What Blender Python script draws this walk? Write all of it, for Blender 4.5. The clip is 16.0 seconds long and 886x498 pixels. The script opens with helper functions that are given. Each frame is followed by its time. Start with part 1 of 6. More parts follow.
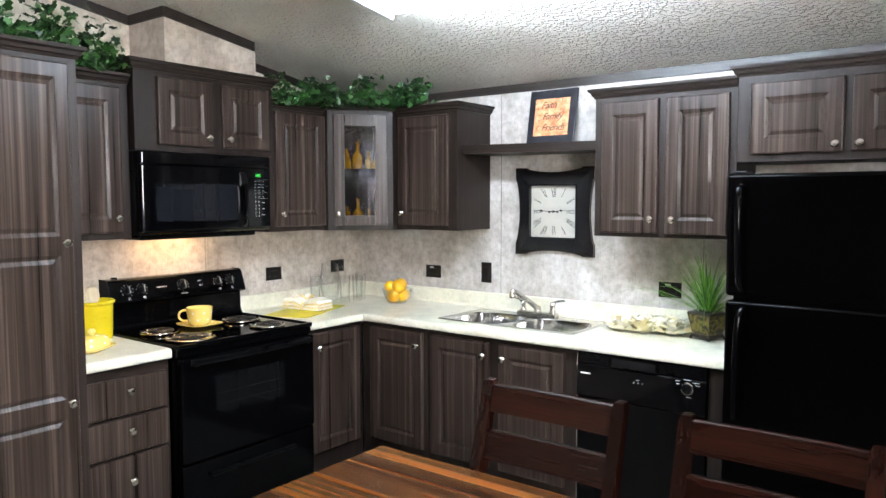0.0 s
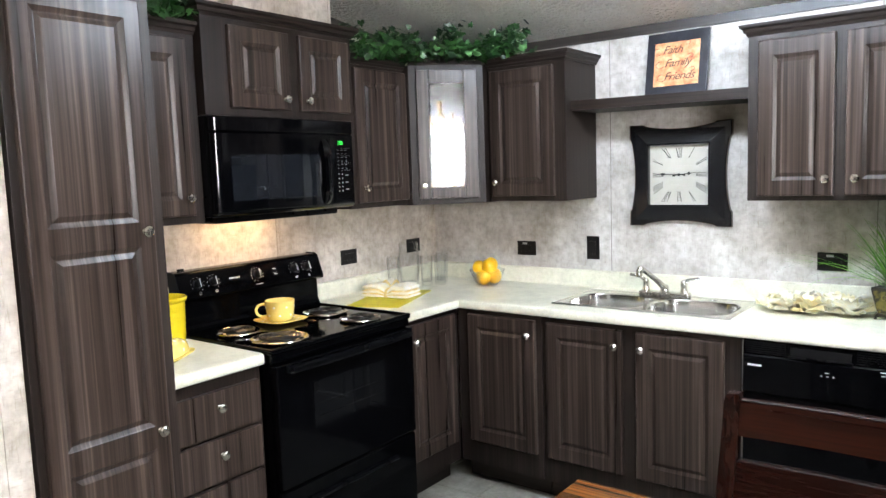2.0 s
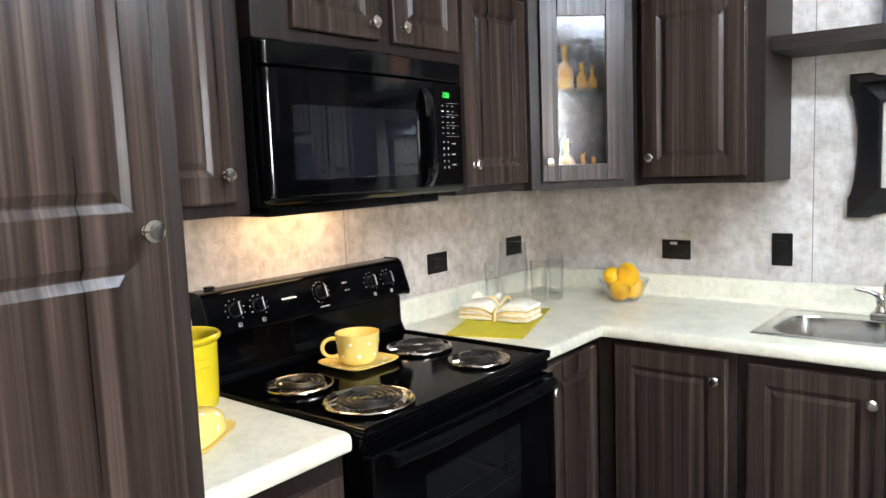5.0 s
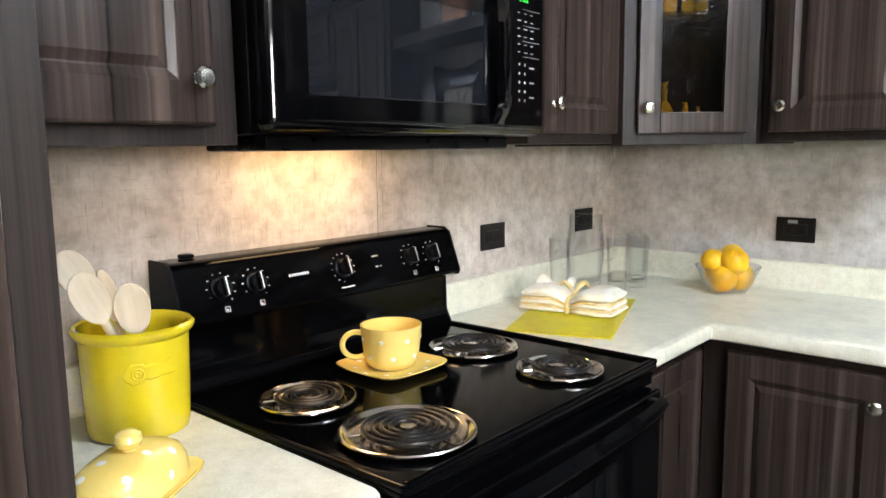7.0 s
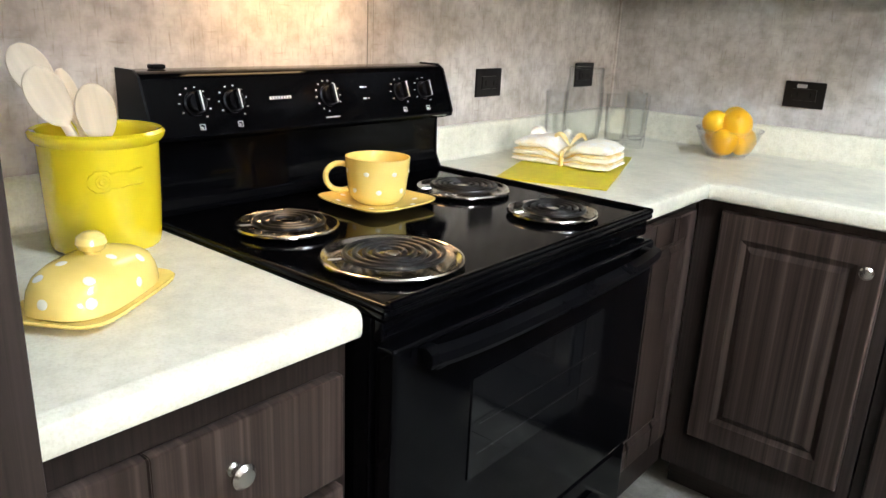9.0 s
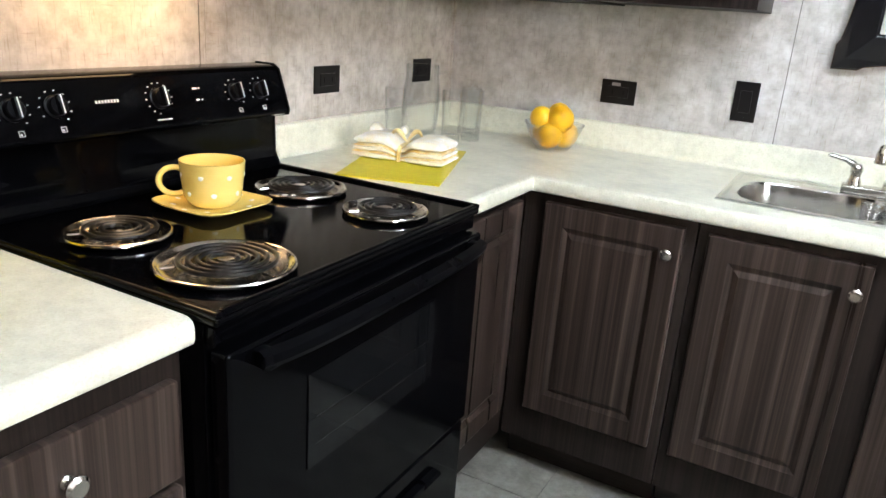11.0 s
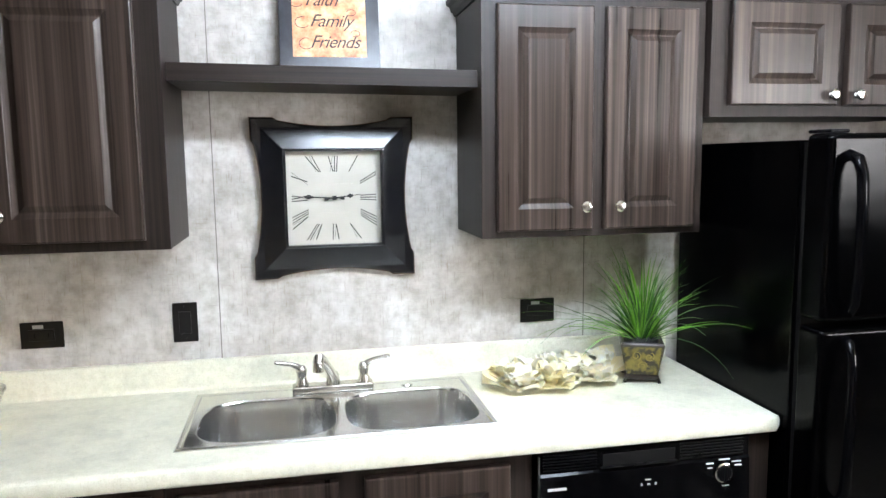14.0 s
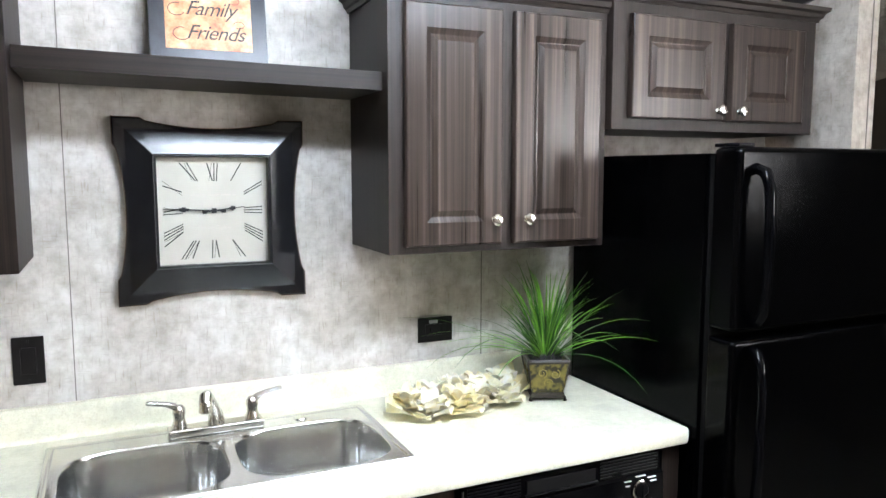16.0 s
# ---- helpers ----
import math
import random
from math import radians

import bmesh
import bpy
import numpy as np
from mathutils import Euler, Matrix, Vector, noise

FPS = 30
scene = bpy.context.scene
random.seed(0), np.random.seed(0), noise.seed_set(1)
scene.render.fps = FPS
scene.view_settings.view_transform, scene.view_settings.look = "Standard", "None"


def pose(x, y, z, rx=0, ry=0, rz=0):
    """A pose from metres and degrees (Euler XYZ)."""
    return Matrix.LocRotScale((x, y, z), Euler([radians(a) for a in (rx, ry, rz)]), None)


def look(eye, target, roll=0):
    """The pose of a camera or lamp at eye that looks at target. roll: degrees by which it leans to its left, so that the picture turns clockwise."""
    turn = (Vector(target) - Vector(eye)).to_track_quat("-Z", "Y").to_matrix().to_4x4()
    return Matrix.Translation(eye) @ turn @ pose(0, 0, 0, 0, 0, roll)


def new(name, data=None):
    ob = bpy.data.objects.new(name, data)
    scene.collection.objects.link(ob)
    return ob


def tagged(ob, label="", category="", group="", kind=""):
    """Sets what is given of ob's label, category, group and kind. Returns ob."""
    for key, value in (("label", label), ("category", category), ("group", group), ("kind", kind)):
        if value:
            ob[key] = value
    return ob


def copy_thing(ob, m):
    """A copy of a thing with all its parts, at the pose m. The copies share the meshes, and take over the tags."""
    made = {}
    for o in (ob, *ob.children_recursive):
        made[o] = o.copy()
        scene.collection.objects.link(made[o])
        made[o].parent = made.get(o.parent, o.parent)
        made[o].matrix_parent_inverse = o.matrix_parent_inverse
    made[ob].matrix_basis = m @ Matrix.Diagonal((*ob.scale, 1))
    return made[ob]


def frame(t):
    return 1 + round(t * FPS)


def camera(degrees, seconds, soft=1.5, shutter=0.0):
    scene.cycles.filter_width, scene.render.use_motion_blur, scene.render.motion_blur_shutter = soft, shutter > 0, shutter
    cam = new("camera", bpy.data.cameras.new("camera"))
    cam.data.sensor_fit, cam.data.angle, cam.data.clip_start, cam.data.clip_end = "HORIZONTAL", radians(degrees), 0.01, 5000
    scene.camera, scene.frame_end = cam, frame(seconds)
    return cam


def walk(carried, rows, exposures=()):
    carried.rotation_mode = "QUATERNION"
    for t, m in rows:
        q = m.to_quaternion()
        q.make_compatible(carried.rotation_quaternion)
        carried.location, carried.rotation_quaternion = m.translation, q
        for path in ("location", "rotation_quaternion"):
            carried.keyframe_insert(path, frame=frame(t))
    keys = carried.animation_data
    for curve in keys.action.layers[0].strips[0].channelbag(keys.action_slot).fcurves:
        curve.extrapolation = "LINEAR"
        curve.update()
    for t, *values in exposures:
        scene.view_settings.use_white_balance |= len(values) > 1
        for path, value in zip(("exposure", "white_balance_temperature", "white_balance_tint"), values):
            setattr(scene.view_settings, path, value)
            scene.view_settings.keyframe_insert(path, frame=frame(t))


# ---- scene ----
cam = camera(62.4, 16.0)
PATH = [
    (0, (3.384, -3.51, 1.537), (2.172, -1.925, 1.398), -0.1),
    (0.5, (3.223, -3.494, 1.528), (2.026, -1.898, 1.384), -1.0),
    (1, (3.044, -3.454, 1.526), (1.838, -1.867, 1.361), -1.8),
    (1.5, (2.866, -3.414, 1.522), (1.645, -1.842, 1.333), -2.3),
    (2, (2.66, -3.383, 1.518), (1.447, -1.806, 1.306), -2.0),
    (2.5, (2.454, -3.33, 1.522), (1.26, -1.743, 1.286), -1.5),
    (3, (2.283, -3.242, 1.522), (1.078, -1.665, 1.273), -1.4),
    (3.5, (2.143, -3.137, 1.524), (0.908, -1.585, 1.265), -1.5),
    (3.7, (2.098, -3.097, 1.52), (0.852, -1.554, 1.26), -1.6),
    (5.8, (1.501, -2.611, 1.413), (0.241, -1.07, 1.216), -2.8),
    (6, (1.465, -2.567, 1.406), (0.183, -1.045, 1.204), -2.5),
    (6.5, (1.368, -2.476, 1.377), (0.058, -0.981, 1.157), -1.8),
    (7, (1.287, -2.413, 1.35), (-0.017, -0.921, 1.08), -0.7),
    (7.5, (1.236, -2.383, 1.321), (-0.047, -0.888, 0.975), 0.5),
    (8, (1.224, -2.368, 1.291), (-0.049, -0.89, 0.852), 1.3),
    (8.5, (1.226, -2.367, 1.262), (-0.029, -0.905, 0.725), 1.9),
    (8.7, (1.231, -2.369, 1.254), (-0.013, -0.911, 0.68), 2.2),
    (10.8, (1.3, -2.396, 1.288), (0.326, -0.778, 0.629), 4.1),
    (11, (1.313, -2.399, 1.311), (0.414, -0.725, 0.686), 4.2),
    (11.5, (1.344, -2.39, 1.36), (0.682, -0.578, 0.835), 3.5),
    (12, (1.375, -2.374, 1.414), (0.997, -0.459, 0.975), 2.5),
    (12.5, (1.393, -2.357, 1.457), (1.275, -0.394, 1.092), 1.0),
    (13, (1.382, -2.337, 1.502), (1.479, -0.365, 1.187), -0.3),
    (13.5, (1.364, -2.298, 1.543), (1.623, -0.334, 1.267), -1.0),
    (14, (1.355, -2.224, 1.576), (1.741, -0.277, 1.33), -0.7),
    (14.5, (1.339, -2.134, 1.601), (1.841, -0.212, 1.368), -0.1),
    (15, (1.318, -2.074, 1.603), (1.926, -0.18, 1.388), 0.3),
    (15.5, (1.268, -2.033, 1.591), (2.002, -0.183, 1.39), 0.2),
    (16, (1.218, -2.011, 1.569), (2.04, -0.201, 1.354), 0.0),
]
walk(cam, [(t, look(eye, target, roll)) for t, eye, target, roll in PATH])

# ---- light ----
LAMP_POWER, WINDOW_POWER, HOOD_POWER = 57.0, 84.0, 1.0
scene.view_settings.exposure = 0.0
world = bpy.data.worlds.new("world")
scene.world = world
world.use_nodes = True
world.node_tree.nodes["Background"].inputs[0].default_value = (0.6, 0.7, 0.8, 1)
world.node_tree.nodes["Background"].inputs[1].default_value = 0.15


# ---- materials ----
def srgb(r, g, b):
    return tuple((c / 255 / 12.92 if c <= 10 else ((c / 255 + 0.055) / 1.055) ** 2.4) for c in (r, g, b)) + (1.0,)


def mat(name, color, rough=0.5, metal=0.0, **more):
    m = bpy.data.materials.new(name)
    m.use_nodes = True
    b = m.node_tree.nodes["Principled BSDF"]
    b.inputs["Base Color"].default_value = (*color[:3], 1)
    b.inputs["Roughness"].default_value = rough
    b.inputs["Metallic"].default_value = metal
    for key, value in more.items():
        b.inputs[key.replace("_", " ")].default_value = value
    return m


def nodes(m):
    return m.node_tree.nodes, m.node_tree.links, m.node_tree.nodes["Principled BSDF"]


def coords(m, scale=(1, 1, 1), shift=True):
    """Object coordinates, stretched, with a shift of their own for each object."""
    n, l, b = nodes(m)
    tc, mp = n.new("ShaderNodeTexCoord"), n.new("ShaderNodeMapping")
    mp.inputs["Scale"].default_value = scale
    l.new(tc.outputs["Object"], mp.inputs["Vector"])
    if shift:
        info, mul = n.new("ShaderNodeObjectInfo"), n.new("ShaderNodeMath")
        mul.operation = "MULTIPLY"
        mul.inputs[1].default_value = 37.0
        l.new(info.outputs["Random"], mul.inputs[0])
        l.new(mul.outputs[0], mp.inputs["Location"])
    return mp.outputs["Vector"]


def noise_tex(m, vec, scale, detail=4.0, rough=0.55):
    n, l, b = nodes(m)
    t = n.new("ShaderNodeTexNoise")
    t.inputs["Scale"].default_value, t.inputs["Detail"].default_value, t.inputs["Roughness"].default_value = scale, detail, rough
    l.new(vec, t.inputs["Vector"])
    return t.outputs["Fac"]


def ramp(m, fac, stops):
    n, l, b = nodes(m)
    r = n.new("ShaderNodeValToRGB")
    while len(r.color_ramp.elements) < len(stops):
        r.color_ramp.elements.new(0.5)
    for e, (p, c) in zip(r.color_ramp.elements, stops):
        e.position, e.color = p, (*c[:3], 1)
    l.new(fac, r.inputs["Fac"])
    return r.outputs["Color"]


def mixed(m, a, b_, fac, mode="MIX"):
    n, l, b = nodes(m)
    x = n.new("ShaderNodeMix")
    x.data_type, x.blend_type = "RGBA", mode
    for s, v in ((x.inputs[0], fac), (x.inputs[6], a), (x.inputs[7], b_)):
        if hasattr(v, "links"):
            l.new(v, s)
        else:
            s.default_value = v
    return x.outputs[2]


def bump(m, height, strength, distance):
    n, l, b = nodes(m)
    u = n.new("ShaderNodeBump")
    u.inputs["Strength"].default_value, u.inputs["Distance"].default_value = strength, distance
    l.new(height, u.inputs["Height"])
    l.new(u.outputs["Normal"], b.inputs["Normal"])


def to_color(m, out):
    n, l, b = nodes(m)
    l.new(out, b.inputs["Base Color"])


def to_rough(m, fac, lo, hi):
    n, l, b = nodes(m)
    r = n.new("ShaderNodeMapRange")
    r.inputs["To Min"].default_value, r.inputs["To Max"].default_value = lo, hi
    l.new(fac, r.inputs["Value"])
    l.new(r.outputs["Result"], b.inputs["Roughness"])


def wood(name, dark, mid, light, along, rough=(0.28, 0.42), fine=160.0, broad=16.0, relief=0.06, gloss=0.5, depth=1.0):
    """Straight-grained foil or timber; along is the axis of the grain."""
    m = mat(name, mid, Specular_IOR_Level=gloss)
    s1, s2 = [1.0] * 3, [1.0] * 3
    s1[along], s2[along] = 0.006, 0.014
    if depth < 1.0:
        s1[1] = s2[1] = depth  # a foil wraps over the routed edges without a change of grain
    v1, v2 = coords(m, tuple(s1)), coords(m, tuple(s2))
    a, c = noise_tex(m, v1, fine, 3.0, 0.6), noise_tex(m, v2, broad, 4.0, 0.6)
    base = ramp(m, c, [(0.30, dark), (0.52, mid), (0.72, light)])
    line = ramp(m, a, [(0.36, (0.46, 0.45, 0.44)), (0.5, (0.92, 0.92, 0.92)), (0.66, (1.34, 1.32, 1.3))])
    to_color(m, mixed(m, base, line, 0.72 if mid[0] < 0.5 else 0.2, "MULTIPLY"))
    to_rough(m, c, *rough)
    bump(m, a, relief, 0.002)
    return m


FOIL = wood("dark_foil_wood", (0.0125, 0.0080, 0.0062), (0.039, 0.0267, 0.0213), (0.096, 0.0700, 0.0580), 2, (0.24, 0.34), 140.0, 38.0, 0.012, 0.20, 0.04)
FRAME = wood("dark_cabinet_frame", (0.0120, 0.0078, 0.0061), (0.0185, 0.0127, 0.0102), (0.029, 0.0207, 0.0170), 2, (0.40, 0.52), 220.0, 20.0, 0.05, 0.21)
FRAME_X = wood("dark_cabinet_rail", (0.0120, 0.0078, 0.0061), (0.0185, 0.0127, 0.0102), (0.029, 0.0207, 0.0170), 0, (0.38, 0.50), 220.0, 20.0, 0.05, 0.21)
TABLE = wood("reddish_table_wood", (0.010, 0.0030, 0.0009), (0.060, 0.0190, 0.0040), (0.185, 0.067, 0.0135), 0, (0.18, 0.30), 90.0, 26.0, 0.06, 0.24)
CHAIR = wood("dark_red_chair_wood", (0.004, 0.0011, 0.0007), (0.0105, 0.0025, 0.0014), (0.024, 0.0060, 0.0030), 0, (0.22, 0.32), 120.0, 14.0, 0.03, 0.16)
CHAIR_Z = wood("dark_red_post_wood", (0.004, 0.0011, 0.0007), (0.0105, 0.0025, 0.0014), (0.024, 0.0060, 0.0030), 2, (0.22, 0.32), 120.0, 14.0, 0.03, 0.16)
SPOON = wood("pale_spoon_wood", (0.60, 0.49, 0.335), (0.66, 0.555, 0.395), (0.71, 0.61, 0.46), 2, (0.45, 0.6), 40.0, 20.0)


def wallpaper(name, flat=1, tint=(1, 1, 1)):
    """Mottled grey-beige vinyl with a woven, hatched print. flat: the axis that the wall faces."""
    m = mat(name, (0.5, 0.48, 0.44), 0.6, Specular_IOR_Level=0.22)
    side = 0 if flat == 1 else 1
    up, across = [1.0] * 3, [1.0] * 3
    up[2], across[side] = 0.12, 0.12
    v = coords(m, (1, 1, 1), False)
    cloud = noise_tex(m, v, 5.0, 6.0, 0.62)
    blotch = noise_tex(m, v, 26.0, 3.0, 0.6)
    a = noise_tex(m, coords(m, tuple(up), False), 150.0, 2.0, 0.6)
    b = noise_tex(m, coords(m, tuple(across), False), 150.0, 2.0, 0.6)
    t = lambda c: tuple(x * y for x, y in zip(c, tint))
    base = ramp(m, cloud, [(0.30, t((0.375, 0.350, 0.315))), (0.5, t((0.50, 0.480, 0.45))), (0.68, t((0.64, 0.63, 0.61)))])
    base = mixed(m, base, ramp(m, blotch, [(0.3, (0.74, 0.71, 0.67)), (0.6, (1.06, 1.06, 1.06))]), 0.85, "MULTIPLY")
    base = mixed(m, base, ramp(m, a, [(0.26, (0.64, 0.58, 0.50)), (0.41, (1, 1, 1)), (0.7, (1.05, 1.05, 1.05))]), 0.62, "MULTIPLY")
    base = mixed(m, base, ramp(m, b, [(0.26, (0.68, 0.63, 0.56)), (0.38, (1, 1, 1)), (0.7, (1.05, 1.05, 1.05))]), 0.42, "MULTIPLY")
    to_color(m, base)
    bump(m, a, 0.08, 0.001)
    return m


PAPER_SINK, PAPER_STOVE = wallpaper("wall_vinyl_sink_side", 1, (1.01, 0.99, 0.965)), wallpaper("wall_vinyl_stove_side", 0, (1.05, 0.98, 0.905))
TRIM = wood("dark_ceiling_trim", (0.016, 0.012, 0.010), (0.024, 0.018, 0.015), (0.035, 0.027, 0.023), 0, (0.35, 0.5))

CEIL = mat("textured_ceiling", (0.68, 0.65, 0.58), 0.55)
v = coords(CEIL, (1, 1, 1), False)
n1, n2 = noise_tex(CEIL, v, 48.0, 2.0, 0.5), noise_tex(CEIL, v, 3.0, 3.0)
to_color(CEIL, ramp(CEIL, n2, [(0.3, (0.85, 0.80, 0.70)), (0.7, (0.90, 0.86, 0.77))]))
bump(CEIL, ramp(CEIL, n1, [(0.42, (0, 0, 0)), (0.58, (1, 1, 1))]), 1.0, 0.018)

LAMINATE = mat("cream_laminate", (0.74, 0.71, 0.60), 0.32)
v = coords(LAMINATE, (1, 1, 1), False)
n1, n2, n3 = noise_tex(LAMINATE, v, 9.0, 5.0, 0.65), noise_tex(LAMINATE, v, 260.0, 2.0), noise_tex(LAMINATE, v, 45.0, 4.0, 0.7)
base = ramp(LAMINATE, n1, [(0.32, (0.66, 0.64, 0.52)), (0.5, (0.775, 0.75, 0.61)), (0.7, (0.84, 0.81, 0.67))])
base = mixed(LAMINATE, base, ramp(LAMINATE, n3, [(0.3, (0.86, 0.85, 0.80)), (0.6, (1.03, 1.03, 1.02))]), 0.7, "MULTIPLY")
to_color(LAMINATE, mixed(LAMINATE, base, ramp(LAMINATE, n2, [(0.3, (0.85, 0.83, 0.76)), (0.55, (1.02, 1.02, 1.02))]), 0.6, "MULTIPLY"))
to_rough(LAMINATE, n3, 0.26, 0.42)

FLOOR = mat("stone_look_vinyl_floor", (0.3, 0.28, 0.24), 0.4)
v = coords(FLOOR, (1, 1, 1), True)
n1, n2 = noise_tex(FLOOR, v, 7.0, 7.0, 0.68), noise_tex(FLOOR, v, 60.0, 4.0, 0.7)
base = ramp(FLOOR, n1, [(0.3, (0.135, 0.125, 0.102)), (0.5, (0.240, 0.226, 0.188)), (0.68, (0.36, 0.342, 0.292))])
to_color(FLOOR, mixed(FLOOR, base, ramp(FLOOR, n2, [(0.3, (0.7, 0.69, 0.66)), (0.6, (1.05, 1.05, 1.05))]), 0.7, "MULTIPLY"))
to_rough(FLOOR, n2, 0.3, 0.5)
GROUT = mat("floor_joint", (0.16, 0.15, 0.125), 0.6)

BLACK = mat("black_gloss_enamel", (0.0012, 0.0012, 0.0015), 0.08, Specular_IOR_Level=0.085)
v = coords(BLACK)
to_rough(BLACK, noise_tex(BLACK, v, 14.0, 4.0), 0.05, 0.14)
MW_BLACK = mat("black_moulded_gloss", (0.0012, 0.0012, 0.0015), 0.08, Specular_IOR_Level=0.34)
to_rough(MW_BLACK, noise_tex(MW_BLACK, coords(MW_BLACK), 14.0, 4.0), 0.05, 0.13)
BLACK_SATIN = mat("black_satin_plastic", (0.0018, 0.0018, 0.0022), 0.3, Specular_IOR_Level=0.10)
to_rough(BLACK_SATIN, noise_tex(BLACK_SATIN, coords(BLACK_SATIN), 18.0, 4.0), 0.22, 0.36)
PEBBLE = mat("black_pebbled_steel", (0.0005, 0.0005, 0.0006), 0.10, Specular_IOR_Level=0.055)
bump(PEBBLE, noise_tex(PEBBLE, coords(PEBBLE), 230.0, 2.0), 0.36, 0.0011)
GLASS_BLACK = mat("dark_oven_glass", (0.004, 0.0042, 0.0045), 0.03, Specular_IOR_Level=0.25)
MW_WINDOW = mat("microwave_window", (0.0075, 0.0085, 0.0105), 0.03)
PLATE = mat("black_outlet_plastic", (0.0065, 0.0055, 0.0055), 0.35, Specular_IOR_Level=0.25)
MARK = mat("white_marking", (0.72, 0.72, 0.70), 0.5)
GREY_MARK = mat("grey_marking", (0.35, 0.35, 0.35), 0.5)
GREEN = mat("green_display_segment", (0.02, 0.5, 0.05), 0.4, Emission_Color=(0.05, 1.0, 0.08, 1), Emission_Strength=0.9)
SEAM = mat("panel_joint", (0.16, 0.145, 0.125), 0.7)
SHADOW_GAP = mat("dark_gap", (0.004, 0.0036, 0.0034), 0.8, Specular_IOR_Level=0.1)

STEEL = mat("brushed_sink_steel", (0.70, 0.70, 0.69), 0.24, 1.0)
s = noise_tex(STEEL, coords(STEEL, (0.05, 1, 1)), 220.0, 3.0)
to_rough(STEEL, s, 0.11, 0.23)
NICKEL = mat("satin_nickel", (0.60, 0.57, 0.52), 0.2, 1.0)
to_rough(NICKEL, noise_tex(NICKEL, coords(NICKEL), 40.0, 3.0), 0.20, 0.30)
CHROME = mat("chrome", (0.62, 0.59, 0.55), 0.17, 1.0)
COIL = mat("burner_coil", (0.035, 0.033, 0.032), 0.30, 0.6)
to_color(COIL, ramp(COIL, noise_tex(COIL, coords(COIL), 60.0, 4.0), [(0.3, (0.012, 0.0115, 0.0115)), (0.7, (0.040, 0.036, 0.033))]))

LIME = mat("chartreuse_glaze", (0.50, 0.47, 0.015), 0.16, Coat_Weight=0.4)
to_color(LIME, ramp(LIME, noise_tex(LIME, coords(LIME), 9.0, 4.0), [(0.3, (0.59, 0.462, 0.011)), (0.7, (0.66, 0.525, 0.019))]))
YELLOW = mat("soft_yellow_glaze", (0.78, 0.50, 0.13), 0.2, Coat_Weight=0.3)
to_color(YELLOW, ramp(YELLOW, noise_tex(YELLOW, coords(YELLOW), 12.0, 3.0), [(0.3, (0.80, 0.585, 0.145)), (0.7, (0.86, 0.66, 0.205))]))
DOT = mat("white_glaze_dot", (0.80, 0.78, 0.66), 0.22)
MAT_YELLOW = mat("yellow_green_mat", (0.52, 0.49, 0.01), 0.4)
to_color(MAT_YELLOW, ramp(MAT_YELLOW, noise_tex(MAT_YELLOW, coords(MAT_YELLOW), 60.0, 3.0), [(0.3, (0.56, 0.475, 0.006)), (0.7, (0.63, 0.545, 0.012))]))


def cloth(name, a, b, scale=34.0):
    m = mat(name, a, 0.85)
    v_ = coords(m)
    to_color(m, ramp(m, noise_tex(m, v_, scale, 3.0, 0.6), [(0.4, a), (0.62, b)]))
    bump(m, noise_tex(m, v_, 420.0, 3.0), 0.3, 0.002)
    return m


TOWEL_WHITE = cloth("white_terry", (0.88, 0.81, 0.62), (0.90, 0.88, 0.80))
TOWEL_YELLOW = cloth("yellow_stripe_terry", (0.80, 0.58, 0.20), (0.86, 0.74, 0.46))
RIBBON = cloth("yellow_ribbon", (0.80, 0.62, 0.24), (0.86, 0.72, 0.38))
SILK = cloth("cream_silk_petals", (0.94, 0.88, 0.66), (0.95, 0.93, 0.86), 30.0)
SILK_GREEN = cloth("pale_green_silk", (0.90, 0.80, 0.48), (0.92, 0.87, 0.68), 30.0)
for silk_ in (SILK, SILK_GREEN):
    # thin cloth that lets light through
    sn, sl, sb = nodes(silk_)
    through_, half_ = sn.new("ShaderNodeBsdfTranslucent"), sn.new("ShaderNodeMixShader")
    half_.inputs[0].default_value = 0.28
    sl.new(sb.inputs["Base Color"].links[0].from_socket, through_.inputs["Color"])
    sl.new(sb.outputs[0], half_.inputs[1]), sl.new(through_.outputs[0], half_.inputs[2])
    sl.new(half_.outputs[0], sn["Material Output"].inputs["Surface"])
ORANGE = mat("orange_peel", (0.86, 0.46, 0.01), 0.36)
v = coords(ORANGE)
to_color(ORANGE, ramp(ORANGE, noise_tex(ORANGE, v, 9.0, 3.0), [(0.3, (0.82, 0.41, 0.008)), (0.7, (0.90, 0.52, 0.016))]))
bump(ORANGE, noise_tex(ORANGE, v, 240.0, 2.0), 0.25, 0.002)


def glass(name, color=(1, 1, 1), rough=0.0, ior=1.45):
    return mat(name, color, rough, Transmission_Weight=1.0, IOR=ior)


GLASS = mat("clear_glass", (1, 1, 1), 0.02)
# thin blown glass: clear body, gloss by the angle of view
gn, gl, gb = nodes(GLASS)
clear_, gloss_, facing_, power_, blend_ = gn.new("ShaderNodeBsdfTransparent"), gn.new("ShaderNodeBsdfGlossy"), gn.new("ShaderNodeLayerWeight"), gn.new("ShaderNodeMath"), gn.new("ShaderNodeMixShader")
clear_.inputs["Color"].default_value = (0.982, 0.986, 0.986, 1)
gloss_.inputs["Roughness"].default_value = 0.03
facing_.inputs["Blend"].default_value = 0.5
power_.operation = "POWER"
power_.inputs[1].default_value = 2.4
gl.new(facing_.outputs["Facing"], power_.inputs[0]), gl.new(power_.outputs[0], blend_.inputs[0])
gl.new(clear_.outputs[0], blend_.inputs[1]), gl.new(gloss_.outputs[0], blend_.inputs[2])
